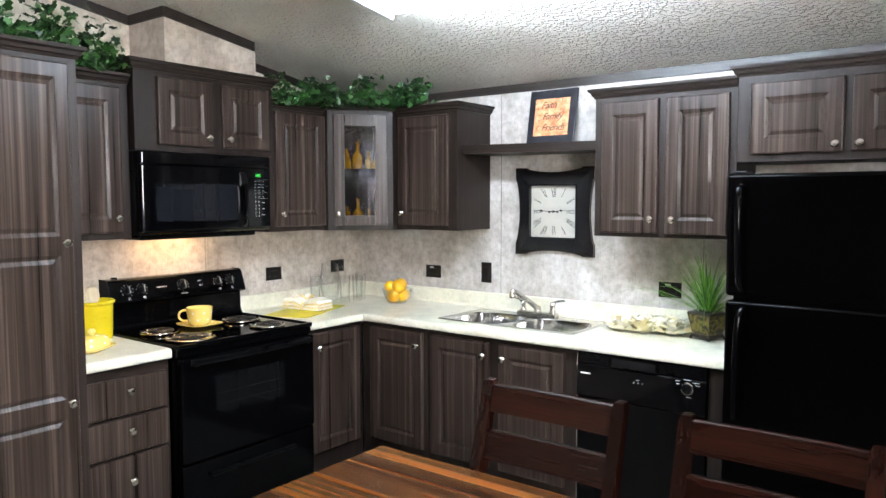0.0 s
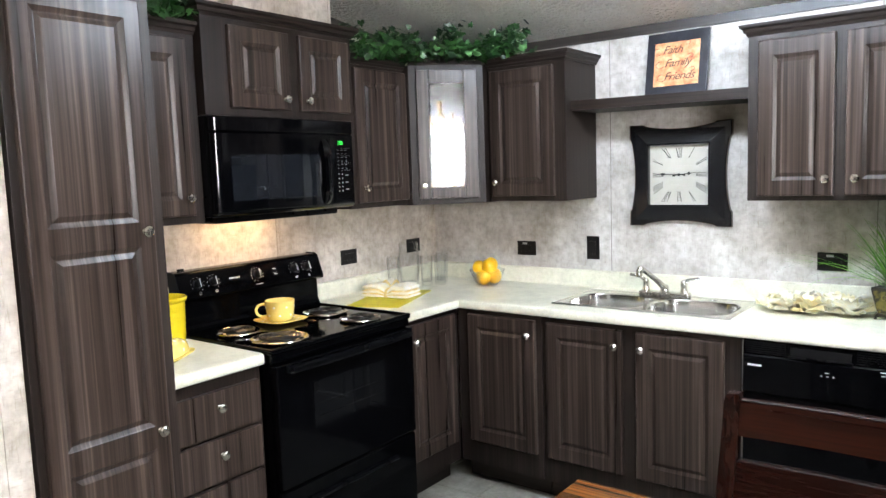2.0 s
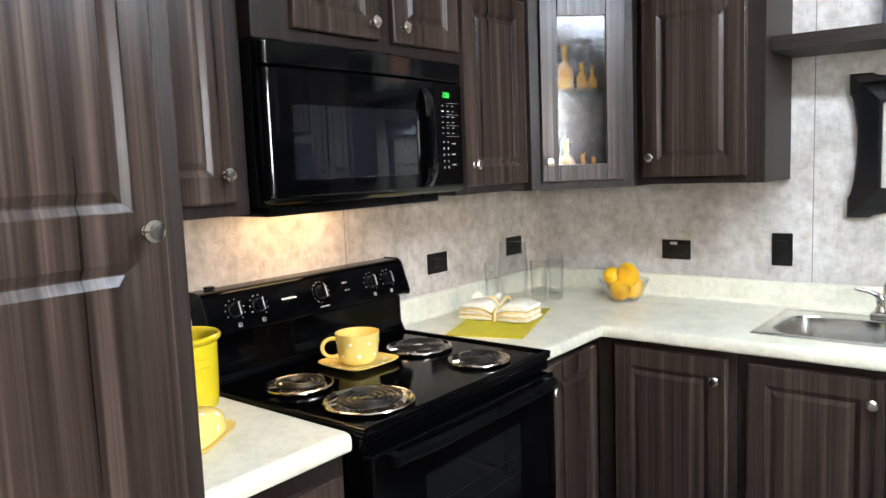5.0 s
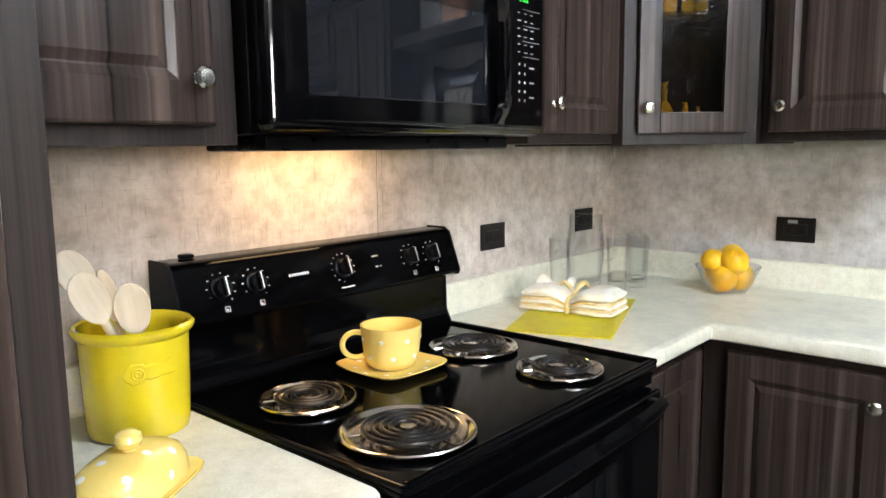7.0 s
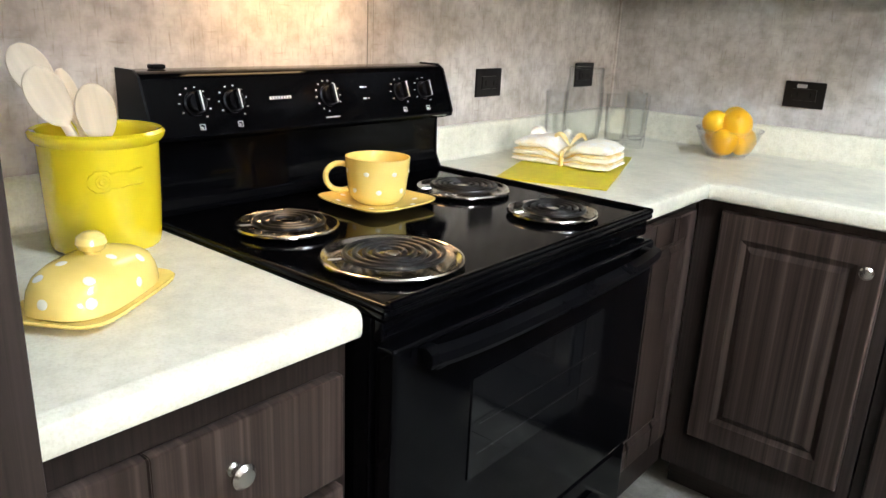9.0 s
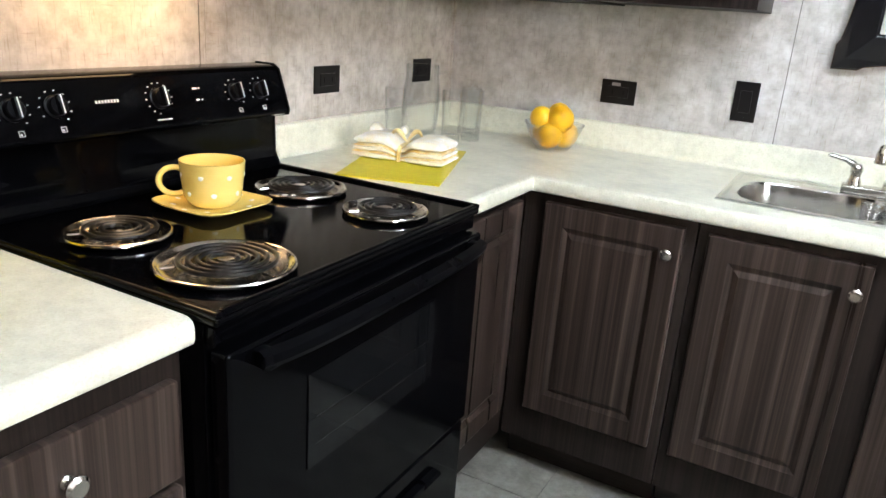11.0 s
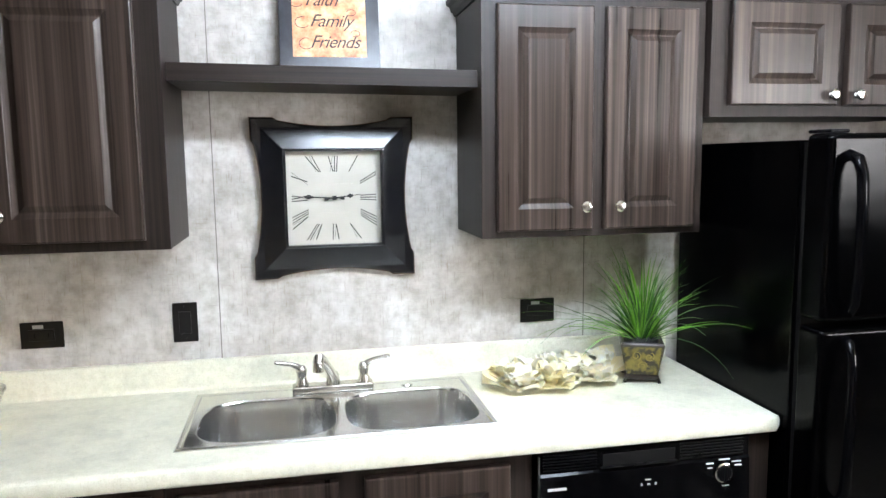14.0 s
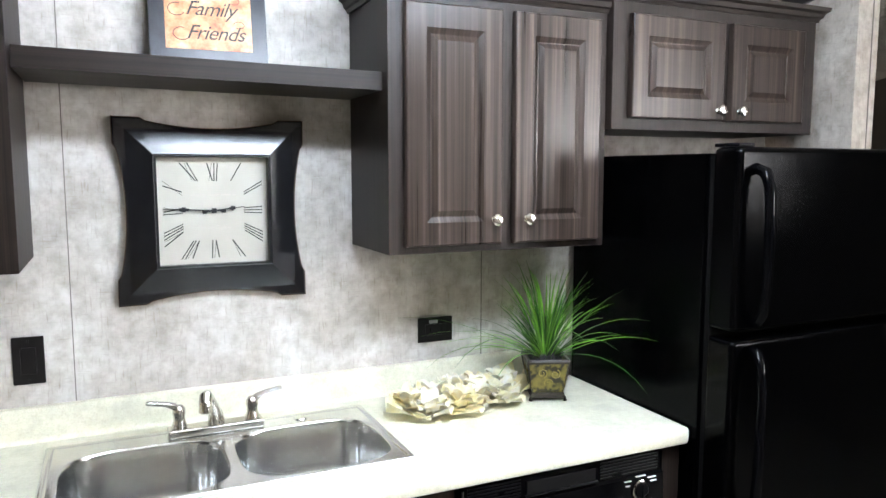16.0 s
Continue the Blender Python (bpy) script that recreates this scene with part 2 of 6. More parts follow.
gl.new(blend_.outputs[0], gn["Material Output"].inputs["Surface"])
AMBER = mat("amber_glass", (0.95, 0.46, 0.02), 0.06, Transmission_Weight=0.45, IOR=1.45)
RAIN = glass("rippled_door_glass", (0.93, 0.93, 0.92), 0.02, 1.45)
v = coords(RAIN)
vor = RAIN.node_tree.nodes.new("ShaderNodeTexVoronoi")
vor.feature, vor.inputs["Scale"].default_value = "SMOOTH_F1", 105.0
warp = RAIN.node_tree.nodes.new("ShaderNodeMix")
warp.data_type = "VECTOR"
warp.inputs[0].default_value = 0.012
RAIN.node_tree.links.new(v, warp.inputs[4])
wn = RAIN.node_tree.nodes.new("ShaderNodeTexNoise")
wn.inputs["Scale"].default_value = 60.0
RAIN.node_tree.links.new(v, wn.inputs["Vector"])
RAIN.node_tree.links.new(wn.outputs["Color"], warp.inputs[5])
RAIN.node_tree.links.new(warp.outputs[1], vor.inputs["Vector"])
bump(RAIN, vor.outputs["Distance"], 0.30, 0.0016)

CLOCK_BLACK = wood("worn_black_paint", (0.004, 0.004, 0.0046), (0.0055, 0.0055, 0.0065), (0.009, 0.009, 0.0105), 0, (0.17, 0.27), 170.0, 60.0, 0.14, 0.55)
RUB = mat("rubbed_wood_edge", (0.16, 0.10, 0.06), 0.6)
DIAL = mat("cream_dial_paper", (0.72, 0.69, 0.60), 0.45)
to_color(DIAL, ramp(DIAL, noise_tex(DIAL, coords(DIAL), 9.0, 4.0), [(0.3, (0.44, 0.415, 0.350)), (0.7, (0.50, 0.475, 0.410))]))
INK = mat("black_ink", (0.012, 0.012, 0.012), 0.5)
FAINT_INK = mat("faint_ink", (0.50, 0.46, 0.40), 0.5)
SIGN_DARK = mat("slate_print_border", (0.022, 0.022, 0.028), 0.3)
to_color(SIGN_DARK, ramp(SIGN_DARK, noise_tex(SIGN_DARK, coords(SIGN_DARK), 16.0, 6.0, 0.7), [(0.35, (0.012, 0.012, 0.016)), (0.6, (0.026, 0.027, 0.034)), (0.8, (0.075, 0.06, 0.05))]))
SIGN_WARM = mat("orange_leaf_print", (0.7, 0.3, 0.1), 0.4)
to_color(SIGN_WARM, ramp(SIGN_WARM, noise_tex(SIGN_WARM, coords(SIGN_WARM), 26.0, 5.0, 0.65), [(0.3, (0.42, 0.10, 0.045)), (0.42, (0.60, 0.21, 0.09)), (0.55, (0.72, 0.36, 0.18)), (0.72, (0.78, 0.52, 0.32))]))


def leaf_mat(name, a, b):
    m = mat(name, a, 0.4)
    n, l, bs = nodes(m)
    g = n.new("ShaderNodeNewGeometry")
    to_color(m, ramp(m, g.outputs["Random Per Island"], [(0.1, a), (0.80, b), (0.97, tuple(min(0.8, 1.5 * x_ + 0.03) for x_ in b))]))
    return m


IVY = leaf_mat("ivy_leaf", (0.003, 0.018, 0.0035), (0.022, 0.080, 0.013))
GRASS = leaf_mat("grass_blade", (0.014, 0.080, 0.006), (0.150, 0.340, 0.030))
MOSS = mat("grey_moss", (0.05, 0.05, 0.05), 0.9)
POT = mat("bronze_relief_pot", (0.10, 0.075, 0.02), 0.34, 0.35)
v = coords(POT)
wv = noise_tex(POT, v, 55.0, 2.0, 0.4)
to_color(POT, ramp(POT, wv, [(0.42, (0.020, 0.016, 0.008)), (0.52, (0.12, 0.095, 0.02)), (0.7, (0.17, 0.135, 0.028))]))
POT_SCROLL = mat("gold_scroll_relief", (0.22, 0.17, 0.04), 0.3, 0.5)
POT_DARK = mat("dark_bronze_edge", (0.022, 0.016, 0.012), 0.35, 0.3)

DIFFUSER = mat("lit_ceiling_diffuser", (0.9, 0.9, 0.9), 0.4, Emission_Color=(0.83, 0.97, 1.17, 1), Emission_Strength=LAMP_POWER * 0.78)
# boosted glow for the lamp's sides, added to brighten ceiling and upper cabinets
SIDE_BOOST = mat("lit_side_boost", (0.9, 0.9, 0.9), 0.4, Emission_Color=(0.83, 0.97, 1.17, 1), Emission_Strength=LAMP_POWER * 2.1)
HOOD = mat("warm_cooktop_bulb", (1, 0.8, 0.5), 0.4, Emission_Color=(1.0, 0.66, 0.34, 1), Emission_Strength=HOOD_POWER * 20)
WHITE_PAINT = mat("white_fixture_paint", (0.8, 0.8, 0.78), 0.4)
SKYGLOW = mat("daylight_backdrop", (0, 0, 0), 1.0, Emission_Color=(0.99, 0.975, 1.0, 1), Emission_Strength=WINDOW_POWER)
# far-room dimness is put into this colour, so black gloss reflects dark
FAR_DIM = mat("far_room_dim_tone", (0.30, 0.24, 0.17), 0.7)
to_color(FAR_DIM, ramp(FAR_DIM, noise_tex(FAR_DIM, coords(FAR_DIM), 4.0, 6.0, 0.6), [(0.3, (0.08, 0.06, 0.042)), (0.7, (0.12, 0.092, 0.066))]))


# ---- geometry helpers ----
def box(bm, x0, x1, y0, y1, z0, z1, bevel=0.0, seg=2):
    vs = [bm.verts.new((x, y, z)) for x in (x0, x1) for y in (y0, y1) for z in (z0, z1)]
    fs = [bm.faces.new([vs[i] for i in f]) for f in ((0, 1, 3, 2), (4, 6, 7, 5), (0, 4, 5, 1), (2, 3, 7, 6), (0, 2, 6, 4), (1, 5, 7, 3))]
    if bevel:
        es = list({e for f in fs for e in f.edges})
        bmesh.ops.bevel(bm, geom=es, offset=bevel, segments=seg, profile=0.5, affect="EDGES")
    return vs


def boxed(*a, **k):
    bm = bmesh.new()
    box(bm, *a, **k)
    return bm


def lathe(bm, profile, seg=24, cx=0.0, cy=0.0, cz=0.0):
    rings = []
    for r, z in profile:
        if r < 1e-6:
            rings.append([bm.verts.new((cx, cy, cz + z))])
        else:
            rings.append([bm.verts.new((cx + r * math.cos(i * math.tau / seg), cy + r * math.sin(i * math.tau / seg), cz + z)) for i in range(seg)])
    for a, b in zip(rings, rings[1:]):
        for i in range(seg):
            j = (i + 1) % seg
            q = [a[i % len(a)], a[j % len(a)], b[j % len(b)], b[i % len(b)]]
            q = list(dict.fromkeys(q))
            if len(q) > 2:
                bm.faces.new(q)
    return rings


def tube(bm, pts, r, seg=10, caps=True):
    pts = [Vector(p) for p in pts]
    rad = r if hasattr(r, "__len__") else [r] * len(pts)
    rings, side = [], None
    for i, p in enumerate(pts):
        d = (pts[min(i + 1, len(pts) - 1)] - pts[max(i - 1, 0)]).normalized()
        if side is None:
            side = d.cross(Vector((0, 0, 1)) if abs(d.z) < 0.9 else Vector((1, 0, 0))).normalized()
        side = (side - d * side.dot(d)).normalized()
        up = d.cross(side)
        rings.append([bm.verts.new(p + rad[i] * (math.cos(k * math.tau / seg) * side + math.sin(k * math.tau / seg) * up)) for k in range(seg)])
    for a, b in zip(rings, rings[1:]):
        for k in range(seg):
            bm.faces.new((a[k], a[(k + 1) % seg], b[(k + 1) % seg], b[k]))
    if caps:
        bm.faces.new(rings[0][::-1]), bm.faces.new(rings[-1])


def extrude_profile(bm, line, profile, closed=False):
    """Runs a profile of (out, z) along a line of (x, y), mitred; out lies to the right of the line's way."""
    n = len(line)
    rings = []
    for i, p in enumerate(line):
        p = Vector(p)
        dirs = []
        if i > 0 or closed:
            dirs.append((p - Vector(line[i - 1])).normalized())
        if i < n - 1 or closed:
            dirs.append((Vector(line[(i + 1) % n]) - p).normalized())
        ns = [Vector((d.y, -d.x)) for d in dirs]
        m = ns[0] if len(ns) == 1 else (ns[0] + ns[1]) / (1 + ns[0].dot(ns[1]))
        rings.append([bm.verts.new((p.x + o * m.x, p.y + o * m.y, z)) for o, z in profile])
    k = len(profile)
    for i in range(n if closed else n - 1):
        a, b = rings[i], rings[(i + 1) % n]
        for j in range(k):
            bm.faces.new((a[j], b[j], b[(j + 1) % k], a[(j + 1) % k]))
    if not closed:
        bm.faces.new(rings[0]), bm.faces.new(rings[-1][::-1])


def shade(ob, angle=35.0):
    for p in ob.data.polygons:
        p.use_smooth = True
    ob.data.set_sharp_from_angle(angle=radians(angle))
    return ob


def flatten_normals(me):
    """Large faces keep their own normal, so that softened edges do not bend their gloss."""
    touching = [[] for _ in me.vertices]
    flat = [(p.normal.copy(), p.area) for p in me.polygons]
    for p in me.polygons:
        for v_ in p.vertices:
            touching[v_].append(p.index)
    normals = []
    for p in me.polygons:
        own = flat[p.index][0]
        for v_ in p.vertices:
            total = Vector()
            for i in touching[v_]:
                if flat[i][0].dot(own) > 0.82:
                    total += flat[i][0] * flat[i][1]
            normals.append(total.normalized() if total.length > 1e-14 else own)
    me.normals_split_custom_set(normals)


def mesh_of(bm, name, material, smooth=True):
    bmesh.ops.recalc_face_normals(bm, faces=bm.faces)
    me = bpy.data.meshes.new(name)
    bm.to_mesh(me)
    bm.free()
    me.materials.append(material)
    if smooth:
        for p in me.polygons:
            p.use_smooth = True
        me.set_sharp_from_angle(angle=radians(35.0))
        if len(me.polygons) < 4000:
            flatten_normals(me)
    return me


def part(name, bm, material, parent=None, label="", m=None, smooth=True):
    ob = new(name, mesh_of(bm, name, material, smooth))
    if parent is not None:
        ob.parent = parent
    if m is not None:
        ob.matrix_basis = m
    return tagged(ob, label) if label else ob


def thing(name, m, label, category, group=""):
    ob = new(name)
    ob.empty_display_size = 0.05
    ob.matrix_basis = m
    return tagged(ob, label, category, group)


def struct(name, bm, material, label="", m=None):
    return tagged(part(name, bm, material, None, "", m), label, "", "", "structure")


SINK_SIDE = lambda x, y=0.0, z=0.0: pose(x, y, z)            # faces -y
STOVE_SIDE = lambda y, x=0.0, z=0.0: pose(x, y, z, 0, 0, 90)  # faces +x; its own x runs along +y

# ---- structure ----
RISE, LOW, RIDGE, FAR_Y, FAR_X, NOOK = 0.158, 2.165, -3.7, -7.4, 5.05, 3.45
top_at = lambda y: LOW - RISE * y if y > RIDGE else LOW - RISE * RIDGE + RISE * (y - RIDGE)


def gable(x0, x1, y0, y1, z0=0.0):
    """A wall across the slope of the ceiling, from y0 down to y1."""
    bm = bmesh.new()
    ys = [y0] + ([RIDGE] if y1 < RIDGE < y0 else []) + [y1]
    outline = [(y0, z0)] + [(y, top_at(y)) for y in ys] + [(y1, z0)]
    a = [bm.verts.new((x0, y, z)) for y, z in outline]
    b = [bm.verts.new((x1, y, z)) for y, z in outline]
    bm.faces.new(a), bm.faces.new(b[::-1])
    for i in range(len(a)):
        j = (i + 1) % len(a)
        bm.faces.new((a[i], b[i], b[j], a[j]))
    return bm


struct("wall_north", boxed(-0.1, NOOK + 0.1, 0.0, 0.1, 0, LOW), PAPER_SINK, "grey-beige mottled vinyl wall behind the sink")
struct("wall_west", gable(-0.1, 0.0, 0.0, -2.612), PAPER_STOVE, "grey-beige mottled vinyl wall behind the stove")
struct("wall_west_2", gable(0.55, 0.735, -2.612, FAR_Y), PAPER_STOVE, "grey-beige vinyl wall beside the pantry cabinet")
struct("wall_return", boxed(-0.1, 0.55, -2.70, -2.612, 0, top_at(-2.6)), PAPER_SINK)
struct("wall_nib", gable(NOOK, NOOK + 0.1, 0.0, -0.350), PAPER_STOVE, "short vinyl-covered wall beside the fridge")
# added far-room walls, mostly unseen, toned dark to hold down bounce
struct("wall_far_north", boxed(NOOK + 0.1, FAR_X + 0.1, 0.9, 1.0, 0, LOW), FAR_DIM)
struct("wall_far_side", boxed(NOOK, NOOK + 0.1, 0.1, 0.9, 0, LOW), FAR_DIM)
struct("wall_south", boxed(0.5, FAR_X, FAR_Y - 0.1, FAR_Y, 0, LOW), FAR_DIM)
# the far east wall has one wide window
WIN = (-4.42, -3.14, 1.35, 2.25)
struct("wall_east", gable(FAR_X, FAR_X + 0.1, 1.0, WIN[1]), FAR_DIM)
struct("wall_east_2", gable(FAR_X, FAR_X + 0.1, WIN[0], FAR_Y), FAR_DIM)
struct("wall_east_sill", boxed(FAR_X, FAR_X + 0.1, WIN[0], WIN[1], 0, WIN[2]), FAR_DIM)
struct("wall_east_head", boxed(FAR_X, FAR_X + 0.1, WIN[0], WIN[1], WIN[3], 2.58), FAR_DIM)
bm = bmesh.new()
for y0, y1, z0, z1 in ((WIN[0], WIN[1], WIN[2], WIN[2] + 0.06), (WIN[0], WIN[1], WIN[3] - 0.06, WIN[3]), (WIN[0], WIN[0] + 0.06, WIN[2] + 0.06, WIN[3] - 0.06),
                       (WIN[1] - 0.06, WIN[1], WIN[2] + 0.06, WIN[3] - 0.06), (-3.73, -3.68, WIN[2] + 0.06, WIN[3] - 0.06)):
    box(bm, FAR_X - 0.01, FAR_X + 0.06, y0, y1, z0, z1, 0.004)
struct("window_1", bm, WHITE_PAINT, "wide white-framed window with daylight behind it")
struct("backdrop", boxed(FAR_X + 0.4, FAR_X + 0.42, -5.6, -2.5, 0.0, 2.7), SKYGLOW, "bright overcast daylight")

# ceiling: two slopes
bm = bmesh.new()
for y0, y1 in ((1.0, RIDGE), (RIDGE, FAR_Y - 0.1)):
    vs = [bm.verts.new((x, y, top_at(y) + dz)) for y in (y0, y1) for x in (-0.1, FAR_X + 0.1) for dz in (0.0, 0.1)]
    for f in ((0, 2, 6, 4), (1, 5, 7, 3), (0, 1, 3, 2), (4, 6, 7, 5), (0, 4, 5, 1), (2, 3, 7, 6)):
        bm.faces.new([vs[i] for i in f])
struct("ceiling", bm, CEIL, "cream knockdown-textured sloping ceiling")

# floor: slab with vinyl squares on it
struct("floor", boxed(-0.1, FAR_X + 0.1, FAR_Y - 0.1, 1.0, -0.1, -0.003), GROUT, "grey-beige stone-look vinyl floor")


def trim_run(name, p0, p1, h=0.046, t=0.014):
    """A dark batten from point to point under the ceiling; t is its thickness as an offset vector."""
    bm_ = bmesh.new()
    p0, p1, t_ = Vector(p0), Vector(p1), Vector(t)
    vs = [bm_.verts.new(p + o + Vector((0, 0, dz))) for p in (p0, p1) for o in (Vector(), t_) for dz in (-h, -0.002)]
    for f in ((0, 1, 3, 2), (4, 6, 7, 5), (0, 4, 5, 1), (2, 3, 7, 6), (0, 2, 6, 4), (1, 5, 7, 3)):
        bm_.faces.new([vs[i] for i in f])
    return struct(name, bm_, TRIM, "dark wood-look trim under the ceiling")


trim_run("trim_north", (0.014, 0, LOW), (NOOK, 0, LOW), t=(0, -0.014, 0))
trim_run("trim_west", (0, 0, LOW), (0, -2.58, top_at(-2.58)), t=(0.014, 0, 0))
trim_run("trim_west_2", (0.735, -2.62, top_at(-2.62)), (0.735, RIDGE, top_at(RIDGE)), t=(0.014, 0, 0))
trim_run("trim_nib", (NOOK, -0.015, top_at(-0.015)), (NOOK, -0.350, top_at(-0.350)), t=(-0.014, 0, 0))
struct("trim_nib_end", boxed(NOOK + 0.068, NOOK + 0.072, -0.3515, -0.350, 0.0, LOW), SEAM)
trim_run("trim_far", (NOOK + 0.11, 0.9, LOW), (FAR_X, 0.9, LOW), t=(0, -0.014, 0))
# duct chase above the microwave cabinet
CH = (0.30, -1.575, -1.075)
struct("wall_chase", gable(0.0, CH[0], CH[2], CH[1], 2.134), PAPER_STOVE, "vinyl-covered duct chase above the microwave cabinet")
trim_run("trim_chase_front", (CH[0], CH[2], top_at(CH[2])), (CH[0], CH[1], top_at(CH[1])), t=(0.014, 0, 0))
trim_run("trim_chase_side", (0.014, CH[1], top_at(CH[1])), (CH[0] + 0.014, CH[1], top_at(CH[1])), t=(0, -0.014, 0))
for y in (CH[1], CH[2]):
    struct("trim_chase_corner", boxed(CH[0] - 0.012, CH[0] + 0.002, y - 0.002, y + 0.012, 2.148, top_at(y) - 0.05), PAPER_STOVE)
# seams between the wall panels: a thin dark joint and a narrow cover strip
for x in (1.118, 2.262):
    struct("trim_seam", boxed(x - 0.0012, x + 0.0012, -0.0015, 0.0, 0.95, LOW - 0.05), SEAM)
struct("trim_seam_cover", boxed(0.0, 0.002, -1.18, -1.165, 0.95, 2.3), PAPER_STOVE)
for y in (-1.1815, -1.1645):
    struct("trim_seam", boxed(0.0, 0.0012, y, y + 0.0012, 0.95, 2.3), SEAM)
struct("trim_corner_bead", boxed(0.0, 0.008, -0.008, 0.0, 0.95, LOW - 0.05, 0.002), PAPER_STOVE)
struct("trim_seam_cover", boxed(0.735, 0.738, -2.672, -2.640, 0.0, 2.5), PAPER_STOVE)


# ---- cabinets ----
CROWN = [(0.0, 0.0), (0.004, 0.0), (0.008, 0.010), (0.014, 0.013), (0.018, 0.026), (0.028, 0.032), (0.030, 0.044), (0.0, 0.044)]
PANEL = [(0.0, 0.0), (0.002, -0.0014), (0.013, -0.0070), (0.016, -0.0072), (0.0275, -0.0011), (0.030, 0.0)]


def door_mesh(w, h, d=0.019, splits=(), stile=0.055, rail=0.033):
    """A slab with softened edges and one routed raised panel between each pair of splits."""
    bm_ = bmesh.new()
    rect = lambda x0, x1, z0, z1, y: [bm_.verts.new(p) for p in ((x0, y, z0), (x1, y, z0), (x1, y, z1), (x0, y, z1))]

    def ring(a, b):
        for i in range(4):
            bm_.faces.new((a[i], a[(i + 1) % 4], b[(i + 1) % 4], b[i]))
    e = 0.005
    back, edge, soft, face = rect(0, w, 0, h, 0), rect(0, w, 0, h, -d + e), rect(e * 0.35, w - e * 0.35, e * 0.35, h - e * 0.35, -d + e * 0.3), rect(e, w - e, e, h - e, -d)
    bm_.faces.new(back)
    ring(back, edge), ring(edge, soft), ring(soft, face)
    zs = [e] + list(splits) + [h - e]
    for z0, z1 in zip(zs, zs[1:]):
        low = stile if z0 == e else rail
        high = stile if z1 == h - e else rail
        r = rect(e, w - e, z0, z1, -d)
        for inset, y in PANEL:
            q = rect(stile + inset, w - stile - inset, z0 + low + inset, z1 - high - inset, -d - y)
            ring(r, q)
            r = q
        bm_.faces.new(r)
    bmesh.ops.remove_doubles(bm_, verts=bm_.verts, dist=0.00002)
    return bm_


def knob(parent, x, y, z):
    bm_ = bmesh.new()
    lathe(bm_, [(0.0, 0.0), (0.009, 0.0), (0.0085, 0.003), (0.0055, 0.006), (0.0055, 0.013), (0.012, 0.017), (0.0155, 0.0205), (0.0155, 0.0235), (0.011, 0.028), (0.0, 0.0295)], 18)
    return part("knob", bm_, NICKEL, parent, "satin nickel knob", pose(x, y, z, 90))


def door(parent, x0, x1, z0, z1, front, knob_at, splits=(), stile=0.055, name="door"):
    """A door on the face at y = -front; knob_at: one or more (x, z) from the door's corner."""
    o = part(name, door_mesh(x1 - x0, z1 - z0, 0.019, splits, stile), FOIL, parent, "", pose(x0, -front - 0.001, z0), False)
    for kx, kz in knob_at:
        knob(o, kx, -0.019, kz)
    return o


def carcass(parent, w, depth, z0, z1, toe=0.0, stiles=(), rails=(), t=0.016, fw=0.03, back=0.003):
    """Box with a face frame in front; toe: height of the recessed plinth."""
    f = 0.019
    part("body", boxed(0.002, w - 0.002, -depth + f, -back, z0 + toe, z1 - 0.002, 0.001), FRAME, parent)
    bm_ = bmesh.new()
    box(bm_, 0.001, w - 0.001, -depth, -depth + f, z0 + toe, z1, 0.0015)
    part("face_frame", bm_, FRAME, parent)
    if toe:
        part("toe_kick", boxed(0.002, w - 0.002, -depth + 0.07, -depth + 0.085, z0, z0 + toe), FRAME_X, parent)


def crown(parent, w, depth, z, left=True, right=True, back=0.004):
    line = ([(0, -back)] if left else []) + [(0, -depth), (w, -depth)] + ([(w, -back)] if right else [])
    bm_ = bmesh.new()
    extrude_profile(bm_, line, [(o, z + h) for o, h in CROWN])
    part("crown_moulding", bm_, FRAME_X, parent, "stepped dark crown moulding")
    part("top_panel", boxed(0.001, w - 0.001, -depth + 0.001, -back, z + 0.002, z + 0.03), FRAME_X, parent)


UPPER = "dark wood-look wall cabinet with raised-panel door"
# pantry
c = thing("pantry_cabinet", STOVE_SIDE(-2.608), "tall dark wood-look pantry cabinet with three-panel door", "cabinet")
carcass(c, 0.400, 0.750, 0.0, 2.030, 0.10)
door(c, 0.022, 0.362, 0.12, 2.008, 0.750, [(0.307, 1.260), (0.307, 0.690)], (0.6725, 1.253), 0.047)
crown(c, 0.400, 0.750, 2.028, left=False)
# wall cabinet between pantry and microwave
c = thing("wall_cabinet", STOVE_SIDE(-2.206), UPPER, "cabinet", "wall cabinets")
carcass(c, 0.429, 0.326, 1.36, 2.035)
door(c, 0.02, 0.383, 1.388, 2.015, 0.326, [(0.334, 0.064)])
crown(c, 0.429, 0.326, 2.033, left=False, right=False)
# cabinet over the microwave
c = thing("wall_cabinet", STOVE_SIDE(-1.775), "short deep dark wood-look wall cabinet with two doors above the microwave", "cabinet", "wall cabinets")
carcass(c, 0.758, 0.366, 1.750, 2.105)
door(c, 0.108, 0.392, 1.780, 2.080, 0.366, [(0.252, 0.040)], stile=0.05)
door(c, 0.446, 0.726, 1.780, 2.080, 0.366, [(0.030, 0.040)], stile=0.05)
crown(c, 0.758, 0.366, 2.103)
# next to the microwave
c = thing("wall_cabinet", STOVE_SIDE(-1.015), UPPER, "cabinet", "wall cabinets")
carcass(c, 0.396, 0.326, 1.36, 2.010)
door(c, 0.040, 0.392, 1.385, 1.992, 0.326, [(0.036, 0.068)])
crown(c, 0.396, 0.326, 2.008, left=False, right=False)
# cabinet to the right of the corner
c = thing("wall_cabinet", SINK_SIDE(0.618), UPPER, "cabinet", "wall cabinets")
carcass(c, 0.427, 0.326, 1.36, 2.010)
